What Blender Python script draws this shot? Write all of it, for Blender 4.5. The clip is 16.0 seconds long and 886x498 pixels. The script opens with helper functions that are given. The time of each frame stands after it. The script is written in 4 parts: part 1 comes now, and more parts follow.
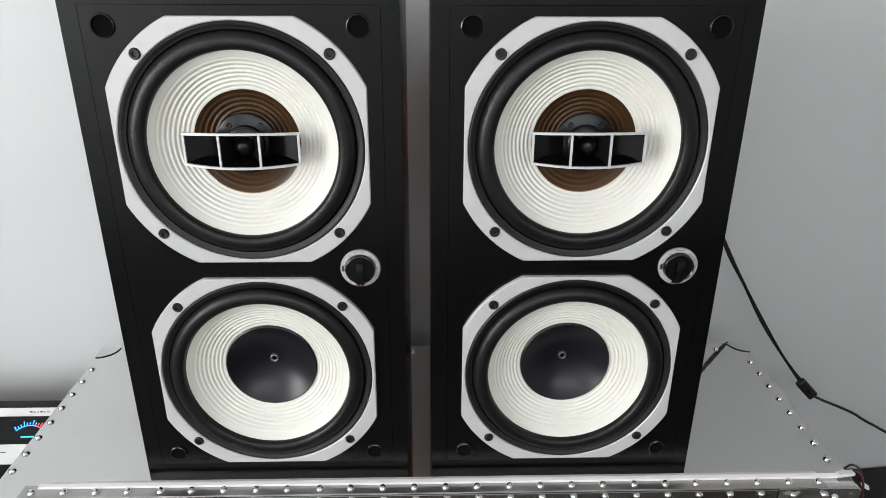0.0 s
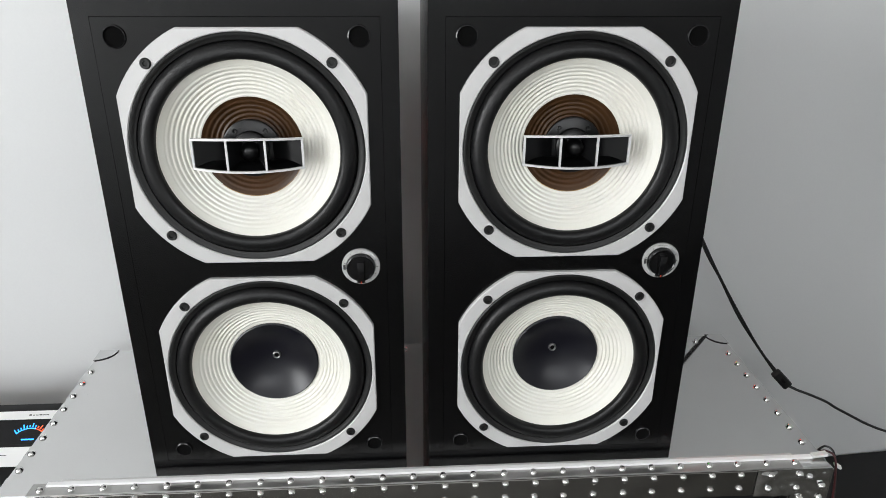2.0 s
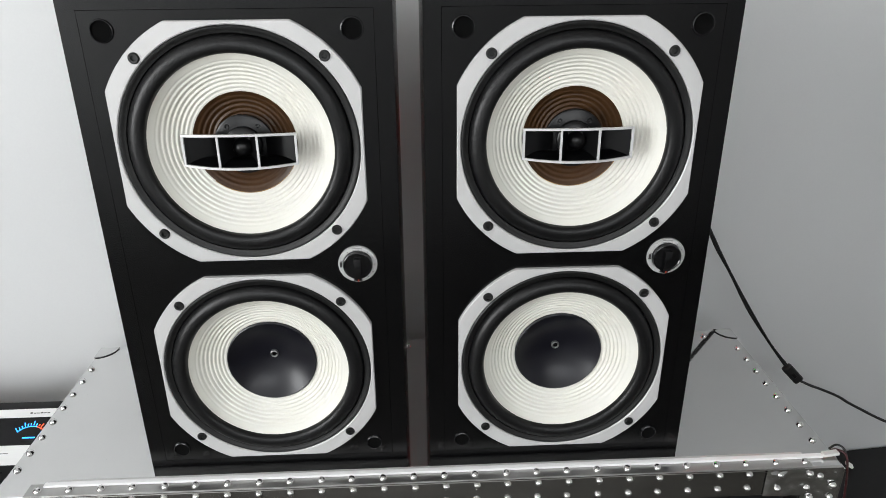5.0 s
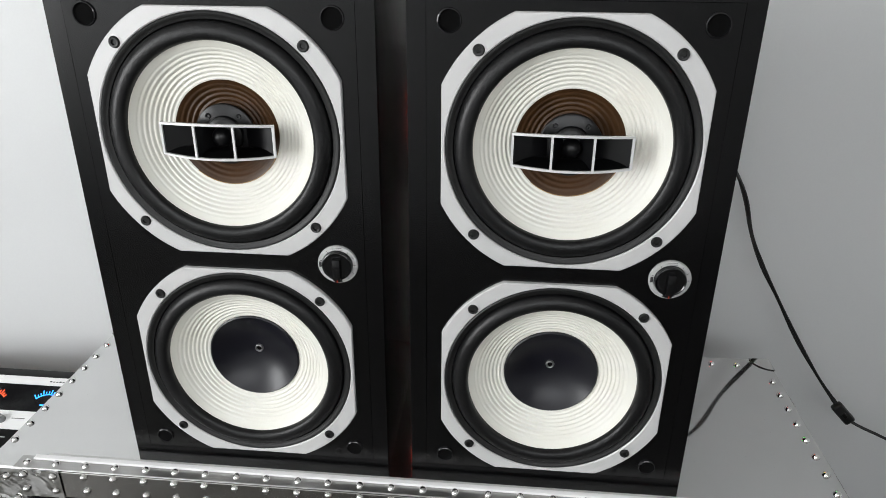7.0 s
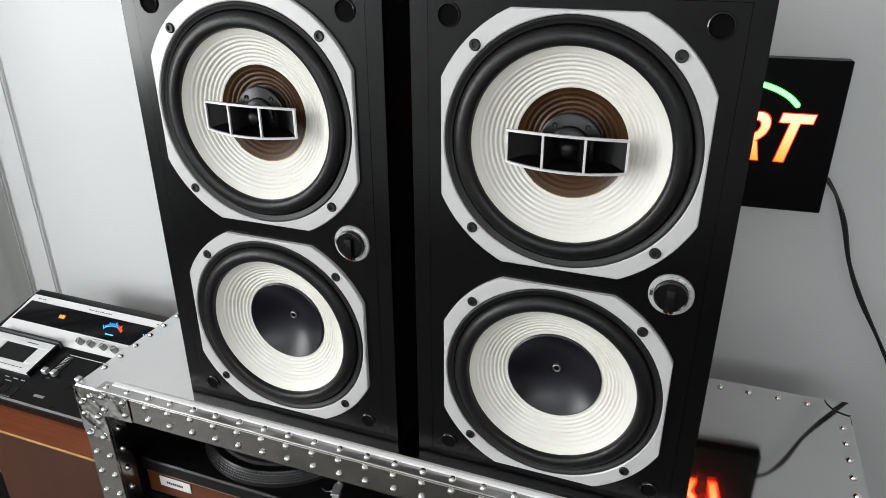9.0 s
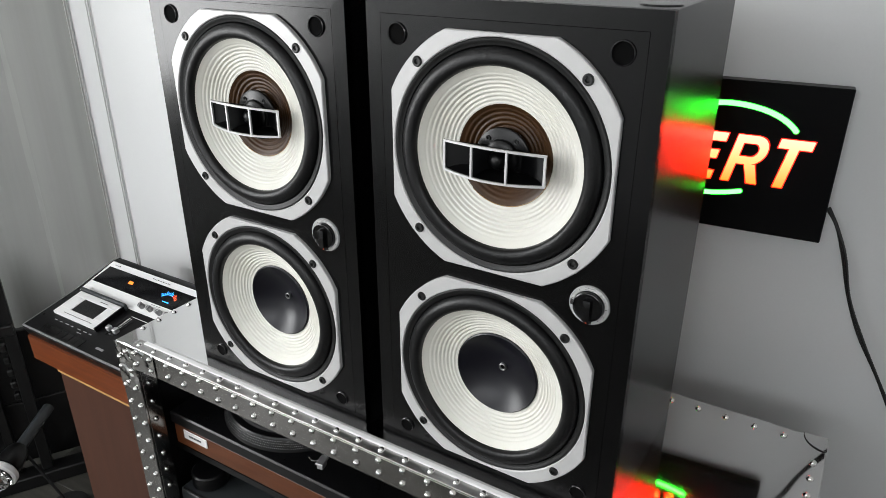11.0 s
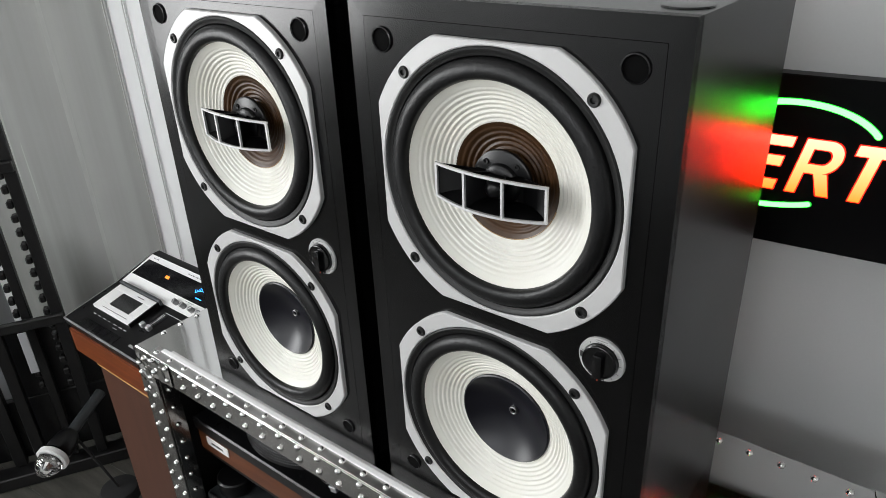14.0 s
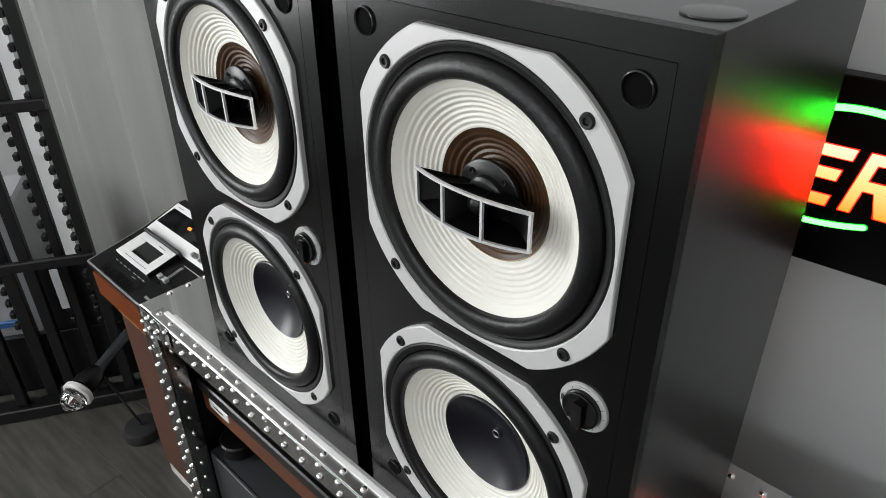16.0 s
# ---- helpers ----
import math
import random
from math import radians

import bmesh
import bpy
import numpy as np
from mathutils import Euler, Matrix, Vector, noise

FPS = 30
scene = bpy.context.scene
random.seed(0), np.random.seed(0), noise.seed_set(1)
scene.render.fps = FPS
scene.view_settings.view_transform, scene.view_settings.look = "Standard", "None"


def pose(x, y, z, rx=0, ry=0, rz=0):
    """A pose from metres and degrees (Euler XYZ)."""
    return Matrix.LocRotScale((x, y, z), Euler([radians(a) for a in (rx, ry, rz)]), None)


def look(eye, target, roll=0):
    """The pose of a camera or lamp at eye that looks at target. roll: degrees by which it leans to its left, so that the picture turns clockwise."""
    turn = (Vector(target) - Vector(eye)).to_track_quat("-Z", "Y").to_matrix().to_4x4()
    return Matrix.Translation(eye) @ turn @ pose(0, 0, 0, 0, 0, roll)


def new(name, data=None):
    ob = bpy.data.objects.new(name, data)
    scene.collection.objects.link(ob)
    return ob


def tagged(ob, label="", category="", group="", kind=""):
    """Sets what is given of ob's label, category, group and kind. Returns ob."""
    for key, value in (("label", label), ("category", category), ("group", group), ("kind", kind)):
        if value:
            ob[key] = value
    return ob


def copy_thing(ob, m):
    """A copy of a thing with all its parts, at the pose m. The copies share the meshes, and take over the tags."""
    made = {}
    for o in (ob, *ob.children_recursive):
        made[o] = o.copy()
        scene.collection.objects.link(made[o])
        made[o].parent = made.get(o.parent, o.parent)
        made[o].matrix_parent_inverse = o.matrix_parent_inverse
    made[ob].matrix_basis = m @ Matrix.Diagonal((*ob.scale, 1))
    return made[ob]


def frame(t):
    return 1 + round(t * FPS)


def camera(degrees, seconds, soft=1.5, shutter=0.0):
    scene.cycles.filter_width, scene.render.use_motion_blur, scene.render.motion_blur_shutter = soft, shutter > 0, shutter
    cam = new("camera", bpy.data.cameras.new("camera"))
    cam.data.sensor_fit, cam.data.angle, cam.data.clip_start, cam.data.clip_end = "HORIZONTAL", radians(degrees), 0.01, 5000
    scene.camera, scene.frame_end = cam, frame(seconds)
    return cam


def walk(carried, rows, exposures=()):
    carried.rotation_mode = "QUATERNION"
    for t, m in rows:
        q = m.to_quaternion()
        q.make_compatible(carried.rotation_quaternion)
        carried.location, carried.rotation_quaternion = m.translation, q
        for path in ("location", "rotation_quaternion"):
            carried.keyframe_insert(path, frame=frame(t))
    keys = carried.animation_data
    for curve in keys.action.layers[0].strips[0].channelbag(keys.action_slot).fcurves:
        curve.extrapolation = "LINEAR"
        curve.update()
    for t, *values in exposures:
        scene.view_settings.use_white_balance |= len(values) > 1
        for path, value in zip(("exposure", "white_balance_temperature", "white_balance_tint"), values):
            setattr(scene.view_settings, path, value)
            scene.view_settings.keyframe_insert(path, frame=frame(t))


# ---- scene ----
cam = camera(64.2, 16.0, soft=0.7)
PATH = [
    (0, (0.016, -0.001, 1.535), (0.067, 1.836, 0.745), 0.3),
    (0.5, (0.015, -0.019, 1.538), (0.077, 1.817, 0.747), 0.3),
    (1, (0.004, -0.039, 1.541), (0.078, 1.808, 0.777), 0.1),
    (1.5, (-0.006, -0.049, 1.546), (0.099, 1.793, 0.773), 0.4),
    (2, (-0.01, -0.045, 1.544), (0.105, 1.795, 0.768), 0.3),
    (2.5, (-0.012, -0.034, 1.541), (0.114, 1.805, 0.764), 0.5),
    (3, (-0.009, -0.032, 1.543), (0.116, 1.807, 0.766), 0.7),
    (3.5, (-0.005, -0.032, 1.542), (0.115, 1.806, 0.762), 0.5),
    (4, (0.0, -0.028, 1.543), (0.107, 1.806, 0.752), 0.1),
    (6.5, (0.063, -0.004, 1.542), (0.037, 1.824, 0.731), -0.6),
    (7, (0.13, 0.033, 1.541), (-0.026, 1.848, 0.715), 0.5),
    (7.5, (0.193, 0.071, 1.542), (-0.118, 1.856, 0.696), 0.4),
    (8, (0.264, 0.088, 1.547), (-0.19, 1.835, 0.686), 0.5),
    (8.5, (0.311, 0.078, 1.547), (-0.26, 1.789, 0.682), 0.6),
    (9, (0.34, 0.061, 1.544), (-0.303, 1.758, 0.703), -0.2),
    (9.5, (0.395, 0.051, 1.54), (-0.309, 1.738, 0.728), -0.1),
    (9.7, (0.42, 0.05, 1.543), (-0.313, 1.727, 0.737), 0.5),
    (11.8, (0.596, 0.141, 1.581), (-0.458, 1.612, 0.729), -0.8),
    (12, (0.594, 0.154, 1.583), (-0.475, 1.612, 0.728), -0.8),
    (12.5, (0.582, 0.177, 1.578), (-0.502, 1.623, 0.721), -1.7),
    (13, (0.57, 0.191, 1.579), (-0.511, 1.634, 0.713), -3.0),
    (13.5, (0.579, 0.224, 1.583), (-0.517, 1.645, 0.7), -2.0),
    (14, (0.569, 0.255, 1.589), (-0.543, 1.646, 0.678), -2.4),
    (14.5, (0.532, 0.276, 1.591), (-0.54, 1.666, 0.634), -2.2),
    (15, (0.522, 0.315, 1.604), (-0.542, 1.674, 0.595), -1.3),
    (15.5, (0.538, 0.348, 1.608), (-0.575, 1.652, 0.578), -1.3),
    (16, (0.561, 0.387, 1.607), (-0.63, 1.609, 0.563), -0.6),
]
EXPOSURES = [(0.0, -0.06), (8.0, -0.05), (16.0, -0.07)]
walk(cam, [(t, look(eye, target, roll)) for t, eye, target, roll in PATH], EXPOSURES)

# ---------------------------------------------------------------- light
world = bpy.data.worlds.new("sky")
scene.world = world
world.use_nodes = True
wn = world.node_tree
bg = wn.nodes["Background"]
sky = wn.nodes.new("ShaderNodeTexSky")
sky.sky_type, sky.sun_disc = "NISHITA", False
sky.sun_elevation, sky.sun_rotation = radians(35), radians(150)
wn.links.new(sky.outputs[0], bg.inputs[0])
bg.inputs[1].default_value = 0.1


def opening_light(name, m, w, h, power, colour):
    la = bpy.data.lights.new(name, "AREA")
    la.shape, la.size, la.size_y, la.energy, la.color = "RECTANGLE", w, h, power, colour
    ob = new(name, la)
    ob.matrix_world = m
    return tagged(ob, "area lamp set in a wall opening", "light", kind="structure")


# daylight at the left wall's window; added unseen fill lamp behind the camera
opening_light("opening_light", look((-2.455, -1.12, 1.61), (0, -1.12, 1.61)), 1.3, 1.44, 82, (0.985, 0.995, 1.0))
opening_light("opening_light", look((0.3, -2.205, 2.12), (0.3, 0, 2.12)), 2.6, 0.54, 24, (0.985, 0.995, 1.0))


# ---------------------------------------------------------------- materials
def mat(name, colour, rough=0.5, metal=0.0, vary=0.06, scale=8.0, fine=0.0, fine_scale=400.0, bump=0.0, stretch=(1, 1, 1), rvary=0.0,
        second=None, spec=0.5, coat=0.0, rand=0.0):
    """Principled surface with a broad and a fine variation of colour, gloss and relief."""
    m = bpy.data.materials.new(name)
    m.use_nodes = True
    nt = m.node_tree
    n, ln = nt.nodes, nt.links.new
    b = n["Principled BSDF"]
    b.inputs["Roughness"].default_value, b.inputs["Metallic"].default_value = rough, metal
    b.inputs["Specular IOR Level"].default_value = spec
    b.inputs["Coat Weight"].default_value = coat
    tc, mp = n.new("ShaderNodeTexCoord"), n.new("ShaderNodeMapping")
    mp.inputs["Scale"].default_value = stretch
    ln(tc.outputs["Object"], mp.inputs[0])
    t1, t2 = n.new("ShaderNodeTexNoise"), n.new("ShaderNodeTexNoise")
    t1.inputs["Scale"].default_value, t1.inputs["Detail"].default_value = scale, 5
    t2.inputs["Scale"].default_value, t2.inputs["Detail"].default_value = fine_scale, 3
    ln(mp.outputs[0], t1.inputs[0]), ln(mp.outputs[0], t2.inputs[0])
    r = n.new("ShaderNodeValToRGB")
    c2 = second or tuple(c * (1 - vary) for c in colour)
    r.color_ramp.elements[0].position, r.color_ramp.elements[1].position = 0.3, 0.7
    r.color_ramp.elements[0].color, r.color_ramp.elements[1].color = (*c2, 1), (*colour, 1)
    ln(t1.outputs[0], r.inputs[0])
    mix = n.new("ShaderNodeMix")
    mix.data_type, mix.blend_type = "RGBA", "MULTIPLY"
    mix.inputs[0].default_value = fine
    ln(r.outputs[0], mix.inputs[6]), ln(t2.outputs["Fac"], mix.inputs[7])
    last = mix.outputs[2]
    if rand:
        oi, hs, mr = n.new("ShaderNodeObjectInfo"), n.new("ShaderNodeHueSaturation"), n.new("ShaderNodeMapRange")
        mr.inputs[3].default_value, mr.inputs[4].default_value = 1 - rand, 1 + rand
        ln(oi.outputs["Random"], mr.inputs[0]), ln(mr.outputs[0], hs.inputs["Value"]), ln(last, hs.inputs["Color"])
        last = hs.outputs[0]
    ln(last, b.inputs["Base Color"])
    if rvary:
        mr = n.new("ShaderNodeMapRange")
        mr.inputs[3].default_value, mr.inputs[4].default_value = max(0.02, rough - rvary), rough + rvary
        ln(t1.outputs["Fac"], mr.inputs[0]), ln(mr.outputs[0], b.inputs["Roughness"])
    if bump:
        bp = n.new("ShaderNodeBump")
        bp.inputs["Strength"].default_value, bp.inputs["Distance"].default_value = bump, 0.0006
        ln(t2.outputs["Fac"], bp.inputs["Height"]), ln(bp.outputs[0], b.inputs["Normal"])
    return m


def glow(name, colour, strength):
    m = bpy.data.materials.new(name)
    m.use_nodes = True
    b = m.node_tree.nodes["Principled BSDF"]
    b.inputs["Base Color"].default_value = (*[c * 0.6 for c in colour], 1)
    b.inputs["Emission Color"].default_value, b.inputs["Emission Strength"].default_value = (*colour, 1), strength
    return m


def clear(name, rough=0.02, tint=(1, 1, 1)):
    m = bpy.data.materials.new(name)
    m.use_nodes = True
    b = m.node_tree.nodes["Principled BSDF"]
    b.inputs["Base Color"].default_value, b.inputs["Roughness"].default_value = (*tint, 1), rough
    b.inputs["Transmission Weight"].default_value, b.inputs["IOR"].default_value = 1.0, 1.45
    return m


WALL = mat("wall_paint", (0.76, 0.77, 0.77), 0.42, vary=0.03, scale=2.5, fine=0.04, fine_scale=260, bump=0.12)
CEIL = mat("ceiling_paint", (0.8, 0.8, 0.8), 0.7, vary=0.03, scale=2)
# vertical streaks in the door's colour imitate soft reflections in the lacquer
DOORGLOSS = mat("grey_lacquer_sheen_streaks", (0.35, 0.355, 0.34), 0.26, vary=0.2, scale=2.2, stretch=(5, 5, 0.16), fine=0.05, fine_scale=40, rvary=0.05, spec=0.3)
TRIM = mat("satin_trim", (0.62, 0.62, 0.61), 0.3, 0.3, vary=0.08, scale=6)
ALU = mat("anodised_trim", (0.7, 0.7, 0.7), 0.3, 1.0, vary=0.1, scale=6, stretch=(20, 20, 1))
FLOOR = mat("dark_laminate", (0.115, 0.11, 0.095), 0.42, vary=0.5, scale=5, stretch=(1, 9, 1), fine=0.5, fine_scale=60, bump=0.25, second=(0.05, 0.048, 0.042), rand=0.18)
SEAM = mat("floor_underlay", (0.02, 0.02, 0.02), 0.9)
VINYL = mat("black_vinyl", (0.005, 0.005, 0.0055), 0.26, vary=0.2, scale=14, fine=0.25, fine_scale=900, bump=0.02, rvary=0.008, spec=0.31)
BAFFLE = mat("black_baffle", (0.0016, 0.0016, 0.0019), 0.2, vary=0.2, scale=10, fine=0.3, fine_scale=700, bump=0.05, rvary=0.02, spec=0.34)
PLATE = mat("silver_paint", (0.665, 0.66, 0.655), 0.42, 0.15, vary=0.04, scale=14, fine=0.12, fine_scale=1500, bump=0.05)
RUBBER = mat("surround_rubber", (0.006, 0.006, 0.0065), 0.38, vary=0.25, scale=30, fine=0.3, fine_scale=240, bump=0.8, rvary=0.05, spec=0.36)
GASKET = mat("gasket", (0.005, 0.005, 0.005), 0.5, vary=0.2, scale=30, fine=0.2)
CONE = mat("cream_cone", (0.84, 0.83, 0.77), 0.5, vary=0.05, scale=12, fine=0.06, fine_scale=600, bump=0.06, second=(0.81, 0.795, 0.71))
BROWN = mat("brown_cone", (0.078, 0.036, 0.013), 0.38, vary=0.4, scale=22, fine=0.3, fine_scale=300, bump=0.1, spec=0.3)
GLUE = mat("amber_glue", (0.45, 0.27, 0.1), 0.3, vary=0.5, scale=60)
CAP = mat("black_cap", (0.004, 0.004, 0.0085), 0.33, vary=0.12, scale=18, fine=0.2, fine_scale=500, rvary=0.012, spec=0.42)
BOLT = mat("dull_steel", (0.26, 0.26, 0.26), 0.34, 0.9, vary=0.2, scale=60)
KNOB = mat("gloss_black_knob", (0.004, 0.004, 0.0045), 0.16, vary=0.2, scale=30, rvary=0.05)
RING = mat("satin_ring", (0.72, 0.72, 0.71), 0.3, 0.35, vary=0.08, scale=40, fine=0.15, fine_scale=800)
PLASTIC = mat("black_plastic", (0.0055, 0.0055, 0.006), 0.3, vary=0.2, scale=25, rvary=0.08, spec=0.34)
# near-black that paints in the darkness of the socket and bolt holes
HOLE_SHADE = mat("hole_shade_black", (0.002, 0.002, 0.002), 0.9, vary=0.1, spec=0.1)
MATTE = mat("matte_black", (0.005, 0.005, 0.0055), 0.7, vary=0.2, scale=12)
GLOSSY = mat("glossy_black_rim", (0.010, 0.010, 0.011), 0.13, vary=0.2, scale=40)
SCREW = mat("black_screw", (0.008, 0.008, 0.008), 0.45, 0.0, vary=0.2, scale=90)
SILVER = mat("silver_trim", (0.66, 0.66, 0.67), 0.32, 0.75, vary=0.05, scale=30, fine=0.06)
BRIGHT = mat("horn_edge", (0.74, 0.74, 0.74), 0.4, 0.3, vary=0.05, scale=30)
RED = mat("red_paint", (0.75, 0.06, 0.02), 0.4, vary=0.1)
INK = mat("black_ink", (0.03, 0.03, 0.03), 0.6, vary=0.1)
WHITEINK = mat("white_ink", (0.7, 0.7, 0.7), 0.6, vary=0.1)
POLISH = mat("polished_aluminium", (0.72, 0.72, 0.715), 0.05, 1.0, vary=0.06, scale=5, fine=0.03, fine_scale=300, rvary=0.025)
DULL = mat("dull_aluminium", (0.50, 0.495, 0.485), 0.34, 0.95, vary=0.1, scale=9, fine=0.08, fine_scale=300)
BRUSH = mat("brushed_aluminium", (0.45, 0.44, 0.425), 0.18, 1.0, vary=0.22, scale=7, fine=0.1, fine_scale=200, bump=0.04, stretch=(1.2, 1, 3), rvary=0.07)
RIVET = mat("rivet_chrome", (0.8, 0.79, 0.78), 0.14, 1.0, vary=0.15, scale=150)
CHROME = mat("corner_chrome", (0.78, 0.78, 0.77), 0.07, 1.0, vary=0.12, scale=30)
# the strip is unlit; faint emission only lifts its white
STRIP = glow("white_silicone_brightened", (1.0, 1.0, 1.0), 0.3)
WALNUT = mat("walnut_veneer", (0.235, 0.056, 0.013), 0.36, vary=0.3, scale=9, stretch=(1, 6, 9), fine=0.3, fine_scale=90, second=(0.15, 0.033, 0.008))
PLINTHWOOD = mat("dark_walnut", (0.15, 0.045, 0.014), 0.36, vary=0.3, scale=9, stretch=(1, 6, 9), fine=0.3, fine_scale=90, second=(0.095, 0.026, 0.008))
SIDEWOOD = mat("brown_cabinet_wood", (0.088, 0.031, 0.016), 0.5, vary=0.25, scale=4, stretch=(6, 6, 0.7), fine=0.2, fine_scale=140, second=(0.064, 0.022, 0.011))
OAK = mat("pale_edging", (0.60, 0.36, 0.13), 0.45, vary=0.2, scale=20)
STEEL = mat("rack_black", (0.006, 0.006, 0.0065), 0.42, vary=0.3, scale=14, fine=0.2, rvary=0.08)
FACE = mat("silver_faceplate", (0.86, 0.86, 0.85), 0.4, 0.05, vary=0.03, scale=10, fine=0.05, stretch=(1, 20, 20))
GLASSBLACK = mat("smoked_window", (0.008, 0.008, 0.009), 0.08, vary=0.2, scale=6)
GREYTOP = mat("device_grey", (0.035, 0.04, 0.043), 0.4, vary=0.25, scale=8, fine=0.2)
PLINTH = mat("white_plinth", (0.6, 0.58, 0.54), 0.5, vary=0.12, scale=9)
CABLE = mat("black_cable", (0.012, 0.012, 0.012), 0.4, vary=0.2, scale=40)
PAD = mat("grey_pad", (0.022, 0.022, 0.022), 0.26, vary=0.3, scale=30)
WHITEPL = mat("white_plastic", (0.75, 0.75, 0.74), 0.35, vary=0.06, scale=40)
BLUEPL = mat("blue_plastic", (0.05, 0.16, 0.4), 0.4, vary=0.2, scale=20)
BOXGREY = mat("pale_box_plastic", (0.45, 0.46, 0.48), 0.45, vary=0.15, scale=7)
ACRYL = mat("sign_black_acrylic", (0.0025, 0.0025, 0.003), 0.3, vary=0.2, scale=6, spec=0.12)
DOME = clear("clear_dome", 0.03)
LETTER = glow("letter_light", (1.0, 0.033, 0.0135), 31.0)
# letter emission runs from pale yellow at the top to deeper orange at the foot
_n, _l = LETTER.node_tree.nodes, LETTER.node_tree.links
_tc, _sp, _rp = _n.new("ShaderNodeTexCoord"), _n.new("ShaderNodeSeparateXYZ"), _n.new("ShaderNodeValToRGB")
_mr = _n.new("ShaderNodeMapRange")
_mr.inputs[1].default_value, _mr.inputs[2].default_value = 1.187, 1.268
_rp.color_ramp.elements[0].color, _rp.color_ramp.elements[1].color = (1.0, 0.0155, 0.0012, 1), (1.0, 0.036, 0.024, 1)
_rp.color_ramp.elements.new(0.5).color = (1.0, 0.029, 0.010, 1)
_l.new(_tc.outputs["Object"], _sp.inputs[0]), _l.new(_sp.outputs[2], _mr.inputs[0]), _l.new(_mr.outputs[0], _rp.inputs[0])
_l.new(_rp.outputs[0], _n["Principled BSDF"].inputs["Emission Color"])
# dim saturated rims imitate the soft halo round the bright letters and arcs
LETTER_HALO = glow("letter_halo_light", (1.0, 0.02, 0.004), 0.75)
GREEN = glow("green_light", (0.026, 1.0, 0.03), 26.0)
GREEN_HALO = glow("green_halo_light", (0.0, 0.45, 0.03), 0.8)
BLUE = glow("blue_display", (0.03, 0.35, 1.0), 2.2)
REDSEG = glow("red_display", (1.0, 0.10, 0.03), 1.6)
AMBER = glow("amber_lamp", (1.0, 0.26, 0.025), 1.4)


# ---------------------------------------------------------------- mesh helpers
def box(bm, x0, x1, y0, y1, z0, z1, bev=0.0, seg=1):
    r = bmesh.ops.create_cube(bm, size=1.0)
    vs = r["verts"]
    for v in vs:
        v.co = Vector(((x0 + x1) / 2 + v.co.x * (x1 - x0), (y0 + y1) / 2 + v.co.y * (y1 - y0), (z0 + z1) / 2 + v.co.z * (z1 - z0)))
    if bev:
        es = list({e for v in vs for e in v.link_edges})
        bmesh.ops.bevel(bm, geom=es, offset=bev, segments=seg, profile=0.6, affect="EDGES")
    return bm


def boxes(*rows, bev=0.0, seg=1):
    bm = bmesh.new()
    for r in rows:
        box(bm, *r, bev=bev, seg=seg)
    return bm


def lathe(profile, seg=48, cx=0.0, cz=0.0, bm=None):
    """Turns (radius, depth) pairs about an axis along y."""
    bm = bm or bmesh.new()
    rings = []
    for r, y in profile:
        if r < 1e-6:
            rings.append([bm.verts.new((cx, y, cz))])
        else:
            rings.append([bm.verts.new((cx + r * math.cos(2 * math.pi * k / seg), y, cz + r * math.sin(2 * math.pi * k / seg))) for k in range(seg)])
    for a, b in zip(rings, rings[1:]):
        for k in range(seg):
            j = (k + 1) % seg
            f = [a[k % len(a)], a[j % len(a)], b[j % len(b)], b[k % len(b)]]
            f = list(dict.fromkeys(f))
            if len(f) > 2:
                bm.faces.new(f)
    bmesh.ops.recalc_face_normals(bm, faces=bm.faces[:])
    return bm


def prism(outline, y0, y1, bm=None):
    """An (x, z) outline pushed from y0 to y1."""
    bm = bm or bmesh.new()
    a = [bm.verts.new((x, y0, z)) for x, z in outline]
    b = [bm.verts.new((x, y1, z)) for x, z in outline]
    bm.faces.new(a), bm.faces.new(b[::-1])
    n = len(a)
    for k in range(n):
        bm.faces.new((a[k], b[k], b[(k + 1) % n], a[(k + 1) % n]))
    bmesh.ops.recalc_face_normals(bm, faces=bm.faces[:])
    return bm


def side_prism(outline, x0, x1):
    """A (y, z) outline pushed from x0 to x1."""
    bm = bmesh.new()
    a = [bm.verts.new((x0, y, z)) for y, z in outline]
    b = [bm.verts.new((x1, y, z)) for y, z in outline]
    bm.faces.new(a), bm.faces.new(b[::-1])
    n = len(a)
    for k in range(n):
        bm.faces.new((a[k], b[k], b[(k + 1) % n], a[(k + 1) % n]))
    bmesh.ops.recalc_face_normals(bm, faces=bm.faces[:])
    return bm


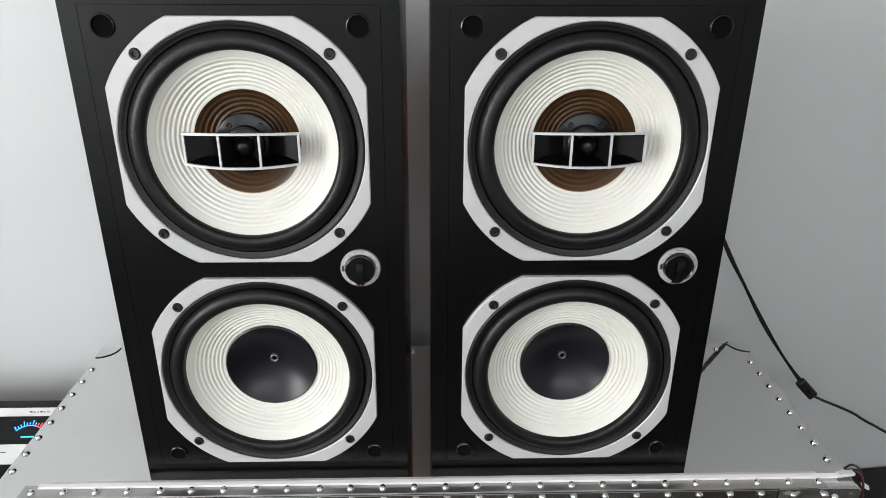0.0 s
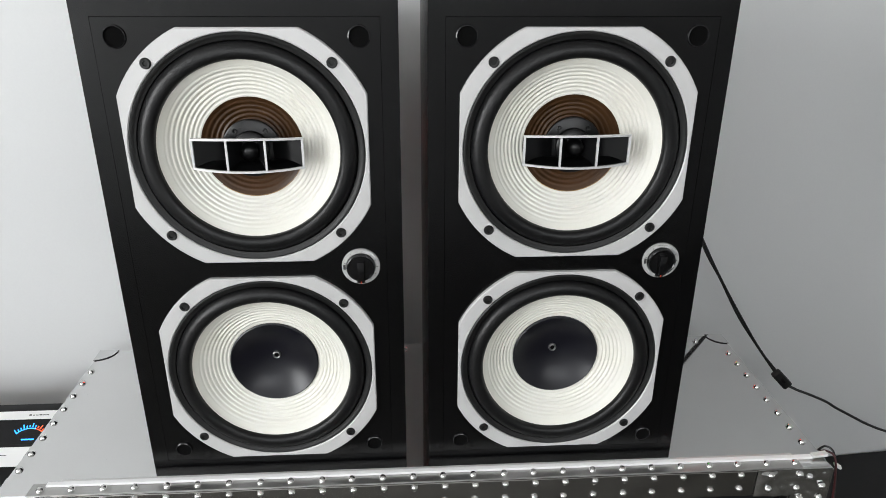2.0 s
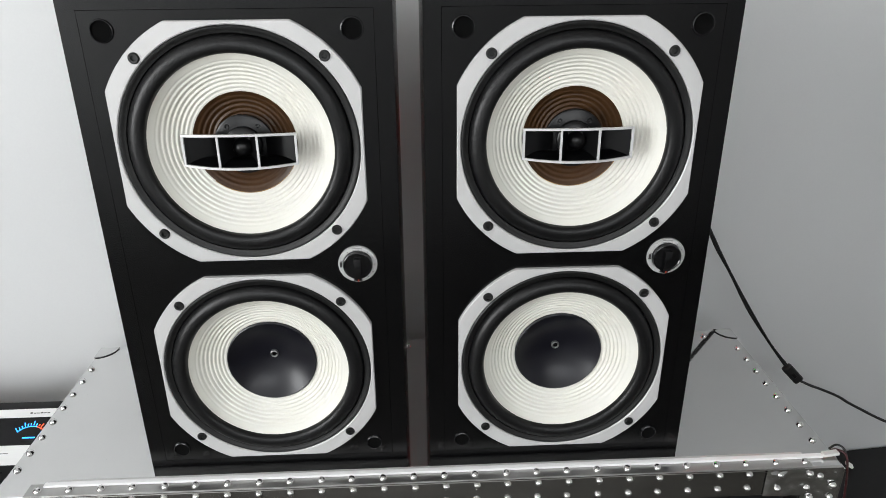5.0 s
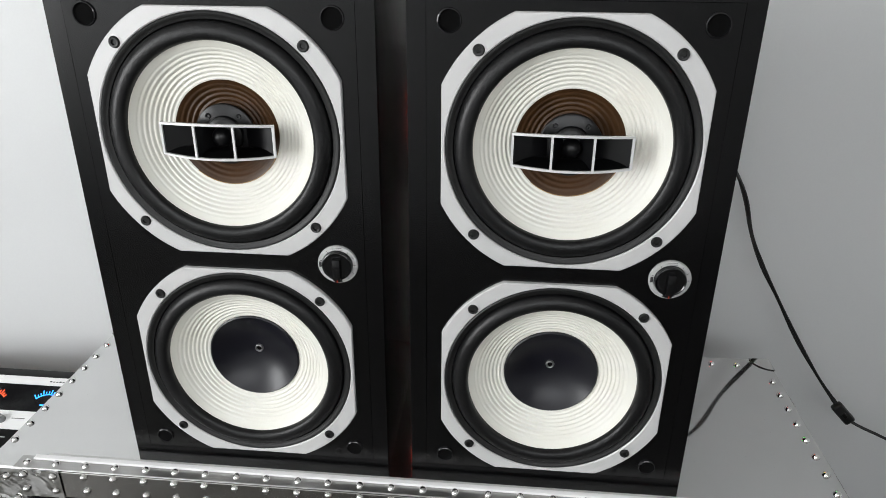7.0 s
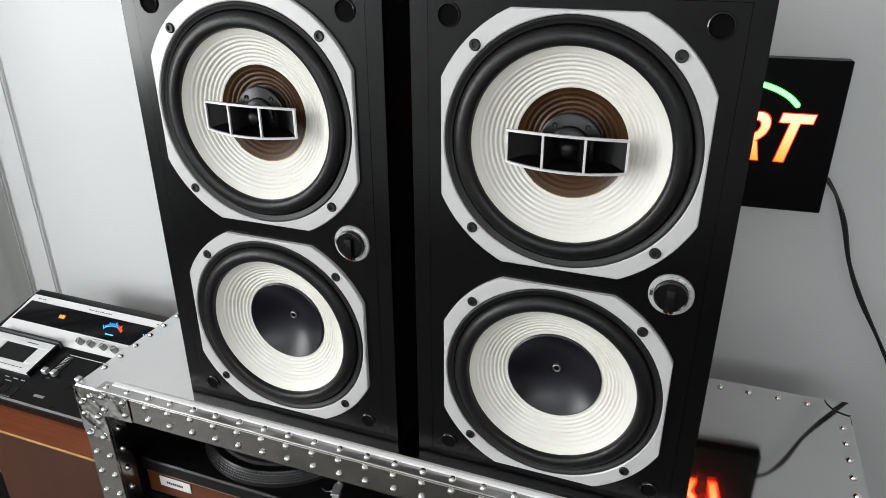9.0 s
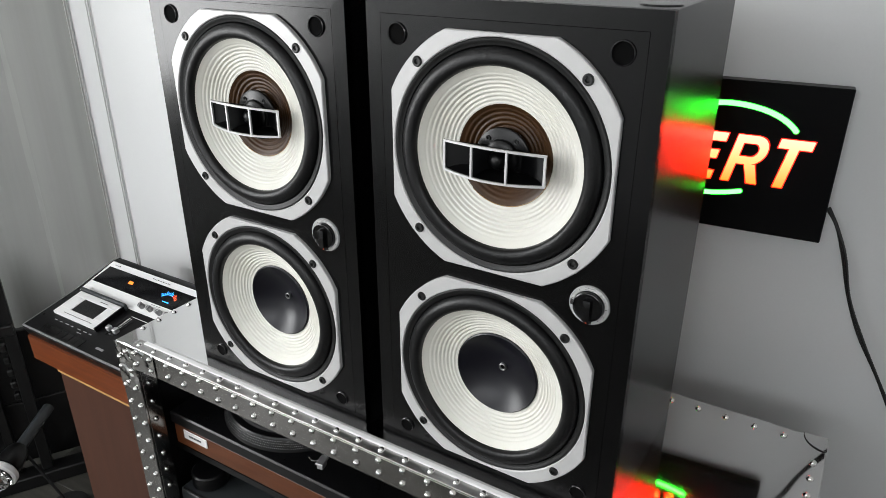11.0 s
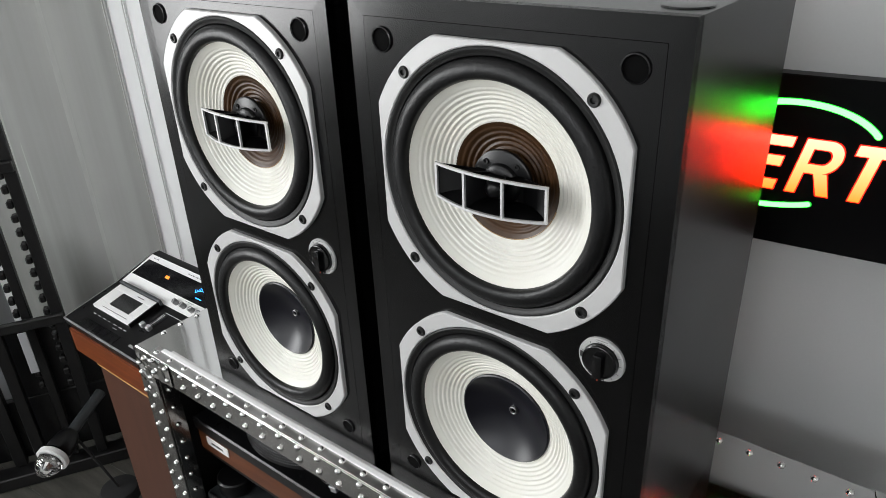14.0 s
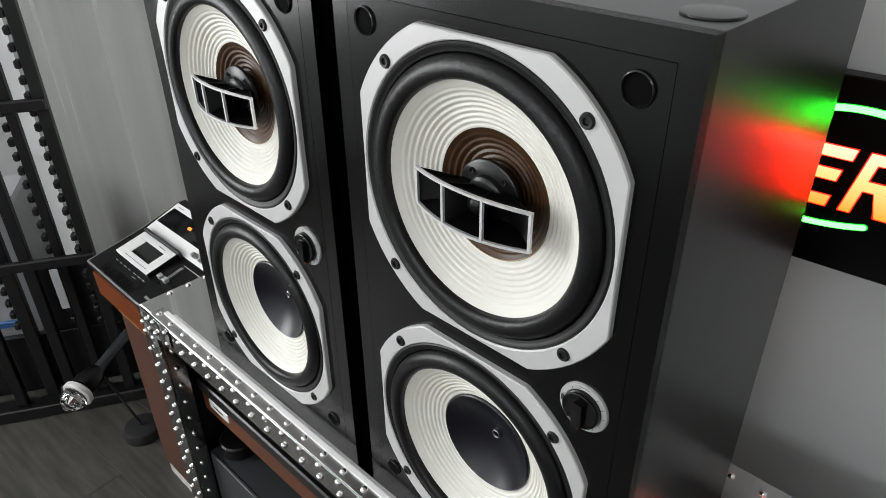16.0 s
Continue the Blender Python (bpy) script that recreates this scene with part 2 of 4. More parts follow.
def tube(points, radius, seg=10, smooth_steps=6):
    """A round cord through the points."""
    pts = [Vector(p) for p in points]
    if smooth_steps > 1:
        out = []
        for i in range(len(pts) - 1):
            p0, p1, p2, p3 = pts[max(i - 1, 0)], pts[i], pts[i + 1], pts[min(i + 2, len(pts) - 1)]
            for s in range(smooth_steps):
                t = s / smooth_steps
                out.append(0.5 * ((2 * p1) + (p2 - p0) * t + (2 * p0 - 5 * p1 + 4 * p2 - p3) * t * t + (3 * p1 - p0 - 3 * p2 + p3) * t ** 3))
        pts = out + [pts[-1]]
    bm, rings = bmesh.new(), []
    for i, p in enumerate(pts):
        d = (pts[min(i + 1, len(pts) - 1)] - pts[max(i - 1, 0)]).normalized()
        up = Vector((0, 0, 1)) if abs(d.z) < 0.9 else Vector((1, 0, 0))
        u = d.cross(up).normalized()
        w = u.cross(d)
        rings.append([bm.verts.new(p + radius * (u * math.cos(6.2832 * k / seg) + w * math.sin(6.2832 * k / seg))) for k in range(seg)])
    for a, b in zip(rings, rings[1:]):
        for k in range(seg):
            bm.faces.new((a[k], a[(k + 1) % seg], b[(k + 1) % seg], b[k]))
    bm.faces.new(rings[0][::-1]), bm.faces.new(rings[-1])
    bmesh.ops.recalc_face_normals(bm, faces=bm.faces[:])
    return bm


def mesh_of(name, bm, material, angle=35):
    me = bpy.data.meshes.new(name)
    bm.to_mesh(me)
    bm.free()
    me.materials.append(material)
    for p in me.polygons:
        p.use_smooth = True
    me.set_sharp_from_angle(angle=radians(angle))
    return me


def part(name, bm, material, parent=None, label="", m=None, angle=35):
    me = bm if isinstance(bm, bpy.types.Mesh) else mesh_of(name, bm, material, angle)
    ob = new(name, me)
    if parent is not None:
        ob.parent = parent
    if m is not None:
        ob.matrix_local = m
    if label:
        ob["label"] = label
    if name == "lettering":
        ob["kind"] = "stuff"
    return ob


def thing(name, label, category, m=None, group="", kind=""):
    ob = new(name)
    ob.empty_display_size = 0.05
    if m is not None:
        ob.matrix_world = m
    return tagged(ob, label, category, group, kind)


def single(name, bm, material, label, category, m=None, kind="", group=""):
    ob = part(name, bm, material, None, "", m)
    if m is not None:
        ob.matrix_world = m
    return tagged(ob, label, category, group, kind)


def move(bm, m):
    bmesh.ops.transform(bm, matrix=m, verts=bm.verts[:])
    return bm


# ---------------------------------------------------------------- the room
ROOM = Matrix.Translation((0.54, 1.325, 0)) @ pose(0, 0, 0, 0, 0, 4.5)   # back wall plane, slightly askew to the loudspeakers
LEFT, RIGHT, FRONT, TOP = -2.45, 3.2, -2.2, 2.5

single("wall_north", move(boxes((-3.10, 2.78, 0, 0.12, 0, TOP)), ROOM), WALL, "matte white painted wall behind the loudspeakers", "wall", kind="structure")
single("wall_east", boxes((RIGHT, RIGHT + 0.12, FRONT, 1.8, 0, TOP)), WALL, "plain white painted side wall", "wall", kind="structure")
# the west wall has the window that lights the place
wy0, wy1, wz0, wz1 = -1.82, -0.42, 0.84, 2.38
single("wall_west", boxes((LEFT - 0.12, LEFT, FRONT, wy0, 0, TOP), (LEFT - 0.12, LEFT, wy1, 1.6, 0, TOP),
                          (LEFT - 0.12, LEFT, wy0, wy1, 0, wz0), (LEFT - 0.12, LEFT, wy0, wy1, wz1, TOP)), WALL, "plain white painted wall with a window", "wall", kind="structure")
sx0, sx1, sz0, sz1 = -1.05, 1.65, 1.80, 2.44
single("wall_south", boxes((LEFT, sx0, FRONT - 0.12, FRONT, 0, TOP), (sx1, RIGHT, FRONT - 0.12, FRONT, 0, TOP),
                           (sx0, sx1, FRONT - 0.12, FRONT, 0, sz0), (sx0, sx1, FRONT - 0.12, FRONT, sz1, TOP)), WALL, "plain white painted wall with an added opening for the fill lamp", "wall", kind="structure")
single("ceiling", boxes((LEFT - 0.12, RIGHT + 0.12, FRONT - 0.12, 1.8, TOP, TOP + 0.1)), CEIL, "plain white ceiling", "ceiling", kind="structure")

# window in the west wall
win = thing("window_1", "white-framed window letting in daylight", "window", kind="structure")
part("window_frame", boxes((LEFT - 0.08, LEFT + 0.0, wy0, wy0 + 0.05, wz0, wz1), (LEFT - 0.08, LEFT, wy1 - 0.05, wy1, wz0, wz1),
                           (LEFT - 0.08, LEFT, wy0 + 0.05, wy1 - 0.05, wz0, wz0 + 0.05), (LEFT - 0.08, LEFT, wy0 + 0.05, wy1 - 0.05, wz1 - 0.05, wz1), bev=0.004), WHITEPL, win)

# unseen window added behind the camera to hold the fill lamp
fill_win = thing("window_2", "unseen wide window with a white frame, added for front fill light", "window", kind="structure")
for b in ((sx0, sx0 + 0.05, FRONT - 0.08, FRONT, sz0, sz1), (sx1 - 0.05, sx1, FRONT - 0.08, FRONT, sz0, sz1),
          (sx0 + 0.05, sx1 - 0.05, FRONT - 0.08, FRONT, sz0, sz0 + 0.05), (sx0 + 0.05, sx1 - 0.05, FRONT - 0.08, FRONT, sz1 - 0.05, sz1)):
    part("window_frame", boxes(b, bev=0.004), WHITEPL, fill_win)

# grey lacquered sliding door with slim metal edges in the back wall
door = thing("door_1", "glossy grey lacquered sliding door with slim metal edge trims", "door", m=ROOM, kind="structure")
DX = -1.671
part("door_panel", boxes((-2.75, DX - 0.088, -0.005, -0.002, 0.02, 2.3), bev=0.001), DOORGLOSS, door, "glossy grey lacquered panel")
for a, w, out in ((-0.086, 0.0035, 0.0080), (-0.079, 0.0035, 0.0070), (-0.0095, 0.0025, 0.0050), (-0.0015, 0.0035, 0.0050)):
    part("edge_trim", boxes((DX + a, DX + a + w, -out, -0.002, 0.0, 2.32), bev=0.001), TRIM, door, "slim satin trim")

# ---------------------------------------------------------------- riveted aluminium case
CT = 0.846
X0, X1, Y0, Y1 = -0.582, 0.618, 0.755, 1.145
case = thing("flight_case", "riveted polished aluminium flight case, open front, used as a stand", "case")
part("top_panel", boxes((X0, X1, Y0, Y1, CT - 0.012, CT), bev=0.002), POLISH, case, "mirror-polished aluminium top", angle=20)
part("side_panel", boxes((X0, X0 + 0.01, Y0 + 0.003, Y1, 0.03, CT - 0.0125)), BRUSH, case)
part("side_panel", boxes((X1 - 0.01, X1, Y0 + 0.003, Y1, 0.03, CT - 0.0125)), BRUSH, case)
part("back_panel", boxes((X0 + 0.0105, X1 - 0.0105, Y1 - 0.012, Y1 - 0.002, 0.03, CT - 0.0125)), MATTE, case, "black back panel")
part("lining", boxes((X0 + 0.0105, X0 + 0.016, Y0 + 0.02, Y1 - 0.0125, 0.045, CT - 0.0125)), MATTE, case, "black lining")
part("lining", boxes((X1 - 0.016, X1 - 0.0105, Y0 + 0.02, Y1 - 0.0125, 0.045, CT - 0.0125)), MATTE, case, "black lining")
part("base_panel", boxes((X0 + 0.0105, X1 - 0.0105, Y0 + 0.003, Y1 - 0.0125, 0.03, 0.0445)), MATTE, case)
part("edge_rail", boxes((X0 + 0.0565, X1 - 0.0565, Y0 - 0.002, Y0 + 0.0025, CT - 0.047, CT - 0.0015), (X0 + 0.0565, X1 - 0.0565, Y0 + 0.003, Y0 + 0.02, CT - 0.047, CT - 0.044), bev=0.0008), BRUSH, case)
part("top_flange", boxes((X0 + 0.045, X1 - 0.045, Y0 - 0.001, Y0 + 0.0242, CT + 0.0004, CT + 0.0018), bev=0.0005), DULL, case)
for px0, px1, ix in ((X0 + 0.002, X0 + 0.056, X0 + 0.056), (X1 - 0.056, X1 - 0.002, X1 - 0.056)):
    part("leg_post", boxes((px0, px1, Y0 - 0.0025, Y0 + 0.002, 0.03, CT - 0.0475), (min(ix, ix - 0.003 if px0 < 0 else ix), max(ix, ix if px0 < 0 else ix + 0.003), Y0 + 0.0025, Y0 + 0.035, 0.03, CT - 0.0475), bev=0.0008), BRUSH, case)
for sx in (1, -1):
    e = X0 if sx > 0 else X1
    # pressed corner plate: an L of thin sheet, buckled by wear
    bm = bmesh.new()
    nx_, nz_ = 34, 40
    gr = {}
    for a in range(nx_ + 1):
        for c in range(nz_ + 1):
            dx, dz = 0.002 + 0.112 * a / nx_, 0.100 * c / nz_
            if dx > 0.0595 and dz > 0.0495:
                continue
            k = noise.noise((dx * 42 + (0 if sx > 0 else 7), dz * 42, 3.1)) + 0.5 * noise.noise((dx * 95, dz * 95, 8.0))
            edge = max(0.0, min(1.0, min(dx - 0.003, dz + 0.001, 0.1145 - dx) / 0.008))
            gr[a, c] = bm.verts.new((e + sx * dx, Y0 - 0.0034 - max(0.0, 0.0042 * k + 0.0008) * edge, CT + 0.0012 - dz))
    for a in range(nx_):
        for c in range(nz_):
            q = [gr.get(p) for p in ((a, c), (a + 1, c), (a + 1, c + 1), (a, c + 1))]
            if all(q):
                bm.faces.new(q)
    for v in list(bm.verts):
        if not v.link_faces:
            bm.verts.remove(v)
    bmesh.ops.recalc_face_normals(bm, faces=bm.faces[:])
    bmesh.ops.solidify(bm, geom=bm.faces[:], thickness=0.0008)
    part("corner_plate", bm, CHROME, case, "dented chrome corner plate", angle=60)
    lo, hi = sorted((e - sx * 0.002, e + sx * 0.0))
    part("corner_wrap", boxes((min(lo, hi) - 0.0005, max(lo, hi) + 0.0005, Y0 - 0.002, Y0 + 0.045, CT - 0.09, CT - 0.003), bev=0.0006), CHROME, case)
    e2 = e + sx * 0.0
    bm = bmesh.new()
    ring = [(e2 + sx * 0.034 * math.cos(a), Y1 - 0.034 * math.sin(a)) for a in [k * math.pi / 2 / 10 for k in range(11)]]
    vs = [bm.verts.new((x, y, CT + 0.0005)) for x, y in ring] + [bm.verts.new((e2, Y1, CT + 0.0005))]
    bm.faces.new(vs)
    bmesh.ops.recalc_face_normals(bm, faces=bm.faces[:])
    ex = bmesh.ops.extrude_face_region(bm, geom=bm.faces[:])
    bmesh.ops.translate(bm, verts=[v for v in ex["geom"] if isinstance(v, bmesh.types.BMVert)], vec=(0, 0, 0.0014))
    bmesh.ops.recalc_face_normals(bm, faces=bm.faces[:])
    part("corner_plate", bm, POLISH, case, "quarter-round polished corner plate")
    part("corner_seam", tube([(x, y, CT + 0.001) for x, y in ring], 0.0006, 6, 1), INK, case)

prof = [(0.0, -0.0052), (0.0022, -0.0049), (0.0042, -0.0036), (0.0054, -0.0016), (0.0058, 0.0)]
RIV = mesh_of("rivet", lathe(prof, 16), RIVET, 60)


def rivet(x, y, z, rx=0.0, rz=0.0):
    part("rivet", RIV, None, case, m=pose(x, y, z, rx, random.uniform(0, 360), rz) if not rx and not rz else pose(x, y, z, rx, 0, rz))


for k in range(27):
    x = -0.5222 + 0.0435 * k
    if x < X1 - 0.03:
        rivet(x + random.uniform(-0.001, 0.001), Y0 + 0.0098, CT + 0.0018, rx=-90)
        yy = Y0 - 0.0050 if (k < 2 or x > X1 - 0.11) else Y0 - 0.002
        rivet(x + 0.0015, yy, CT - 0.0075)
        rivet(x + 0.001 + random.uniform(-0.001, 0.001), yy, CT - 0.0325)
for k in range(8):
    rivet(X0 + 0.0100, 0.812 + 0.0375 * k, CT, rx=-90)
    rivet(X1 - 0.0150, 0.8135 + 0.0376 * k, CT, rx=-90)
for k in range(25):
    rivet(-0.487 + 0.0435 * k, Y1 - 0.022, CT, rx=-90)
for k in range(17):
    z = CT - 0.051 - 0.0430 * k
    for e, sx in ((X0, 1), (X1, -1)):
        yy = Y0 - 0.0055 if k < 2 else Y0 - 0.0025
        rivet(e + sx * 0.0145, yy, z)
        rivet(e + sx * 0.0435, yy, z - 0.001)
        rivet(e + sx * 0.0562, Y0 + 0.016, z - 0.038, rz=90 * sx)
for e, sx in ((X0, 1), (X1, -1)):
    rivet(e + sx * 0.0135, Y0 - 0.0055, CT - 0.030)
    rivet(e + sx * 0.036, Y0 - 0.0055, CT - 0.012)

# the white strip glued along the front of the top
strip = thing("light_strip", "thin unlit white LED strip on the case edge, brightened by faint emission", "light strip")
part("strip_body", boxes((-0.516, 0.596, 0.7698, 0.7790, CT + 0.0019, CT + 0.0056), bev=0.0012), STRIP, strip)
part("strip_body", boxes((-0.500, 0.570, 0.7794, 0.7850, CT + 0.0002, CT + 0.0035), bev=0.001), WHITEPL, strip)
part("strip_tail", move(boxes((0.0, 0.024, -0.005, 0.005, 0, 0.005), bev=0.001), pose(0.5965, 0.775, CT + 0.0025, 0, -4, 4)), WHITEPL, strip)
part("wire", tube([(0.612, 0.786, CT + 0.006), (0.625, 0.789, CT + 0.010), (0.634, 0.780, CT + 0.004), (0.637, 0.768, CT - 0.03), (0.645, 0.76, CT - 0.12)], 0.0016, 8), CABLE, strip)
part("wire", tube([(0.612, 0.783, CT + 0.005), (0.622, 0.782, CT + 0.007), (0.632, 0.772, CT + 0.001), (0.634, 0.762, CT - 0.04), (0.640, 0.757, CT - 0.13)], 0.0016, 8), mat("dark_red_wire", (0.05, 0.007, 0.010), 0.4), strip)
part("tape", move(boxes((0.0, 0.012, -0.004, 0.004, 0, 0.004), bev=0.001), pose(0.633, 0.774, CT - 0.012, 0, 30, -20)), WHITEPL, strip)

# ---------------------------------------------------------------- loudspeakers
SW, SH, SD = 0.3628, 0.651, 0.292


def plate_outline(half=0.1435, r=0.1588):
    """A square with its corners cut by one circle."""
    a0 = math.asin(math.sqrt(r * r - half * half) / r)
    out = []
    for q in range(4):
        lo, hi = q * math.pi / 2 + a0, (q + 1) * math.pi / 2 - a0
        arcp = [(r * math.cos(lo + (hi - lo) * k / 14), r * math.sin(lo + (hi - lo) * k / 14)) for k in range(15)]
        nx = (r * math.cos(hi + 2 * a0), r * math.sin(hi + 2 * a0))
        e = arcp[-1]
        out += arcp + [(e[0] + (nx[0] - e[0]) * k / 14, e[1] + (nx[1] - e[1]) * k / 14) for k in range(1, 14)]
    return out


def ring_plate(outline, hole, y0, y1, bev=0.0012):
    """A plate with a round hole and a softened front edge."""
    n = len(outline)
    bm = bmesh.new()

    def loop(f, y):
        return [bm.verts.new((*f(x, z), y)) for x, z in outline]

    def circ(r):
        return lambda x, z: (r * x / math.hypot(x, z), r * z / math.hypot(x, z))

    def grow(d):
        return lambda x, z: (x * (1 - d / math.hypot(x, z)), z * (1 - d / math.hypot(x, z)))
    loops = [loop(f, y) for f, y in ((grow(0), y1), (grow(0), y0 + bev), (grow(bev), y0), (circ(hole + bev), y0), (circ(hole), y0 + bev), (circ(hole), y1))]
    for v in bm.verts:
        v.co = Vector((v.co.x, v.co.z, v.co.y))
    for a, b in zip(loops, loops[1:]):
        for k in range(n):
            bm.faces.new((a[k], a[(k + 1) % n], b[(k + 1) % n], b[k]))
    bmesh.ops.recalc_face_normals(bm, faces=bm.faces[:])
    return bm


def ribbed(r0, y0, r1, y1, ribs, start, end, amp, steps):
    """A cone from (r0, y0) in to (r1, y1) with ring-shaped ribs on part of its way."""
    out = []
    for k in range(steps + 1):
        t = k / steps
        r, y = r0 + (r1 - r0) * t, y0 + (y1 - y0) * t
        y += 0.0035 * math.sin(math.pi * t)
        if start <= t <= end:
            u = (t - start) / (end - start)
            y += amp * math.sin(math.pi * u) ** 0.5 * math.sin(2 * math.pi * ribs * u)
        out.append((r, y))
    return out


SCREWME = mesh_of("screw", lathe([(0.0, -0.0004), (0.0026, -0.0002), (0.0030, -0.0022), (0.0052, -0.0024), (0.0064, -0.0010), (0.0067, 0.001)], 18), SCREW)
SOCKET = mesh_of("grille_socket", lathe([(0.0106, 0.004), (0.0108, -0.0016), (0.0117, -0.0028), (0.0128, -0.0022), (0.0134, 0.0004)], 32), GLOSSY)
# black disc before the solid baffle, standing for the shade in the socket
SOCKSHADE = mesh_of("socket_hole", lathe([(0.0, -0.0005), (0.0107, -0.0005), (0.0108, 0.003)], 28), HOLE_SHADE)


def driver(spk, cz, wide):
    """One driver round (0, cz) on the baffle: wide has the horn in its middle, the other a black cap."""
    fr = part("driver_frame", ring_plate(plate_outline(), 0.1392, -0.0055, 0.0009), PLATE, spk, "silver-painted eight-cornered frame", pose(0, 0, cz))
    part("gasket", lathe([(0.1391, -0.0010), (0.1386, -0.0042), (0.1372, -0.0054), (0.1352, -0.0052), (0.1338, -0.0040), (0.1326, -0.0036), (0.1306, -0.0030), (0.1296, -0.0006)], 96), GASKET, fr)
    roll = [(0.1298, 0.0004)]
    for k in range(17):
        a = math.pi * k / 16
        roll.append((0.1190 + 0.0104 * math.cos(a), 0.0002 - 0.0042 * k / 16 - 0.0092 * math.sin(a) ** 0.9))
    roll.append((0.1082, -0.0015))
    part("surround", lathe(roll, 96), RUBBER, fr, "black rubber roll surround")
    if wide:
        part("cone", lathe(ribbed(0.1090, -0.0026, 0.0620, 0.0203, 8, 0.16, 1.0, 0.0008, 100), 112), CONE, fr, "cream ribbed paper cone")
        part("inner_cone", lathe(ribbed(0.0620, 0.0205, 0.014, 0.0310, 7, 0.05, 0.9, 0.0008, 60), 96), BROWN, fr, "brown ribbed inner cone")
        glue = []
        for k in range(46):
            a = -2.3 + 2.0 * k / 45
            glue.append((0.0621 * math.cos(a), 0.0195 - 0.0004 * noise.noise((k * 0.7, 0, 0)), 0.0621 * math.sin(a)))
        part("glue_seam", tube(glue, 0.00055, 6, 1), GLUE, fr, "amber line of old glue")
        horn = part("horn_flange", lathe([(0.0, 0.0130), (0.0335, 0.0130), (0.0355, 0.0142), (0.0358, 0.0175), (0.0150, 0.0182), (0.0130, 0.034)], 48), PLASTIC, fr, "round black horn flange")
        part("horn_throat", lathe([(0.0225, 0.0131), (0.0215, 0.0085), (0.0180, 0.0060), (0.0, 0.0055)], 36), PLASTIC, fr)
        for sx in (-1, 1):
            part("flange_screw", lathe([(0.0, 0.0010), (0.0014, 0.001), (0.0016, -0.0010), (0.0028, -0.0012), (0.0031, 0.0004)], 14), SCREW, fr, m=pose(sx * 0.0182, 0.0128, 0.0218))
        # the curved mouth: bowed forward, a little taller in the middle
        hw = 0.0660

        def front(x):
            return -0.0230 + 0.0125 * (x / hw) ** 2

        def tall(x):
            return 0.0210 - 0.0022 * (x / hw) ** 2
        xs = [-hw + 2 * hw * k / 24 for k in range(25)]
        t = 0.0026
        for s, nm in ((1, "mouth_bar"), (-1, "mouth_bar")):
            bm = bmesh.new()
            loops = []
            for x in xs:
                y, h = front(x), tall(x)
                loops.append([bm.verts.new(p) for p in ((x, y, s * h), (x, y, s * (h - t)), (x, y + 0.003, s * (h - t)), (x, y + 0.003, s * h))])
            for a, b in zip(loops, loops[1:]):
                for k in range(4):
                    bm.faces.new((a[k], a[(k + 1) % 4], b[(k + 1) % 4], b[k]))
            bm.faces.new(loops[0]), bm.faces.new(loops[-1][::-1])
            bmesh.ops.recalc_face_normals(bm, faces=bm.faces[:])
            part(nm, bm, BRIGHT, fr, "silver edge of the horn mouth")
        for x, w in ((-hw + 0.0013, 0.0013), (hw - 0.0013, 0.0013), (-0.0225, 0.00125), (0.0225, 0.00125)):
            y, h = front(x), tall(x) - t
            part("mouth_bar", boxes((x - w, x + w, y - 0.0001, y + 0.0029, -h - 0.0004, h + 0.0004)), BRIGHT, fr, "silver edge of the horn mouth")
        # horn walls, drawn in towards the throat
        def shell(x, s, back):
            y, h = front(x) + 0.003, tall(x) - 0.0012
            return (x * 0.42, 0.0115, s * 0.0135) if back else (x, y, s * h)
        for s in (1, -1):
            bm = bmesh.new()
            rows = []
            for q in range(7):
                u = q / 6
                rows.append([bm.verts.new(Vector(shell(x, s, False)).lerp(Vector(shell(x, s, True)), u) + Vector((0, 0, -s * 0.004 * math.sin(math.pi * u)))) for x in xs])
            for a, b in zip(rows, rows[1:]):
                for k in range(24):
                    bm.faces.new((a[k], a[k + 1], b[k + 1], b[k]))
            bmesh.ops.solidify(bm, geom=bm.faces[:], thickness=0.0012 * s)
            bmesh.ops.recalc_face_normals(bm, faces=bm.faces[:])
            part("horn_wall", bm, PLASTIC, fr)
        for x in (-hw, -0.0225, 0.0225, hw):
            bm = bmesh.new()
            y, h = front(x) + 0.003, tall(x) - 0.0014
            g = x * 0.985
            k = (x * 0.41) if abs(x) > 0.05 else x * 0.30
            pts = [(g, y, h), (g, y, -h), (k, 0.0115, -0.0128), (k, 0.0115, 0.0128)]
            a = [bm.verts.new((p[0] - 0.0007, p[1], p[2])) for p in pts]
            b = [bm.verts.new((p[0] + 0.0007, p[1], p[2])) for p in pts]
            bm.faces.new(a), bm.faces.new(b[::-1])
            for q in range(4):
                bm.faces.new((a[q], b[q], b[(q + 1) % 4], a[(q + 1) % 4]))
            bmesh.ops.recalc_face_normals(bm, faces=bm.faces[:])
            part("horn_vane", bm, PLASTIC, fr)
        part("phase_plug", lathe([(0.0, -0.0075), (0.0045, -0.0068), (0.0088, -0.004), (0.0112, 0.001), (0.0115, 0.0120), (0.0, 0.0125)], 28), PLASTIC, fr)
    else:
        part("cone", lathe(ribbed(0.1090, -0.0026, 0.0612, 0.0225, 8, 0.16, 0.98, 0.0008, 100), 112), CONE, fr, "cream ribbed paper cone")
        cap = [(0.0620, 0.0232), (0.0618, 0.0202), (0.0602, 0.0192)] + [(0.0602 * (1 - k / 12), 0.0192 + 0.0228 * (1 - (1 - k / 12) ** 2)) for k in range(1, 13)]
        dc = part("dust_cap", lathe(cap, 64), CAP, fr, "dished black dust cap")
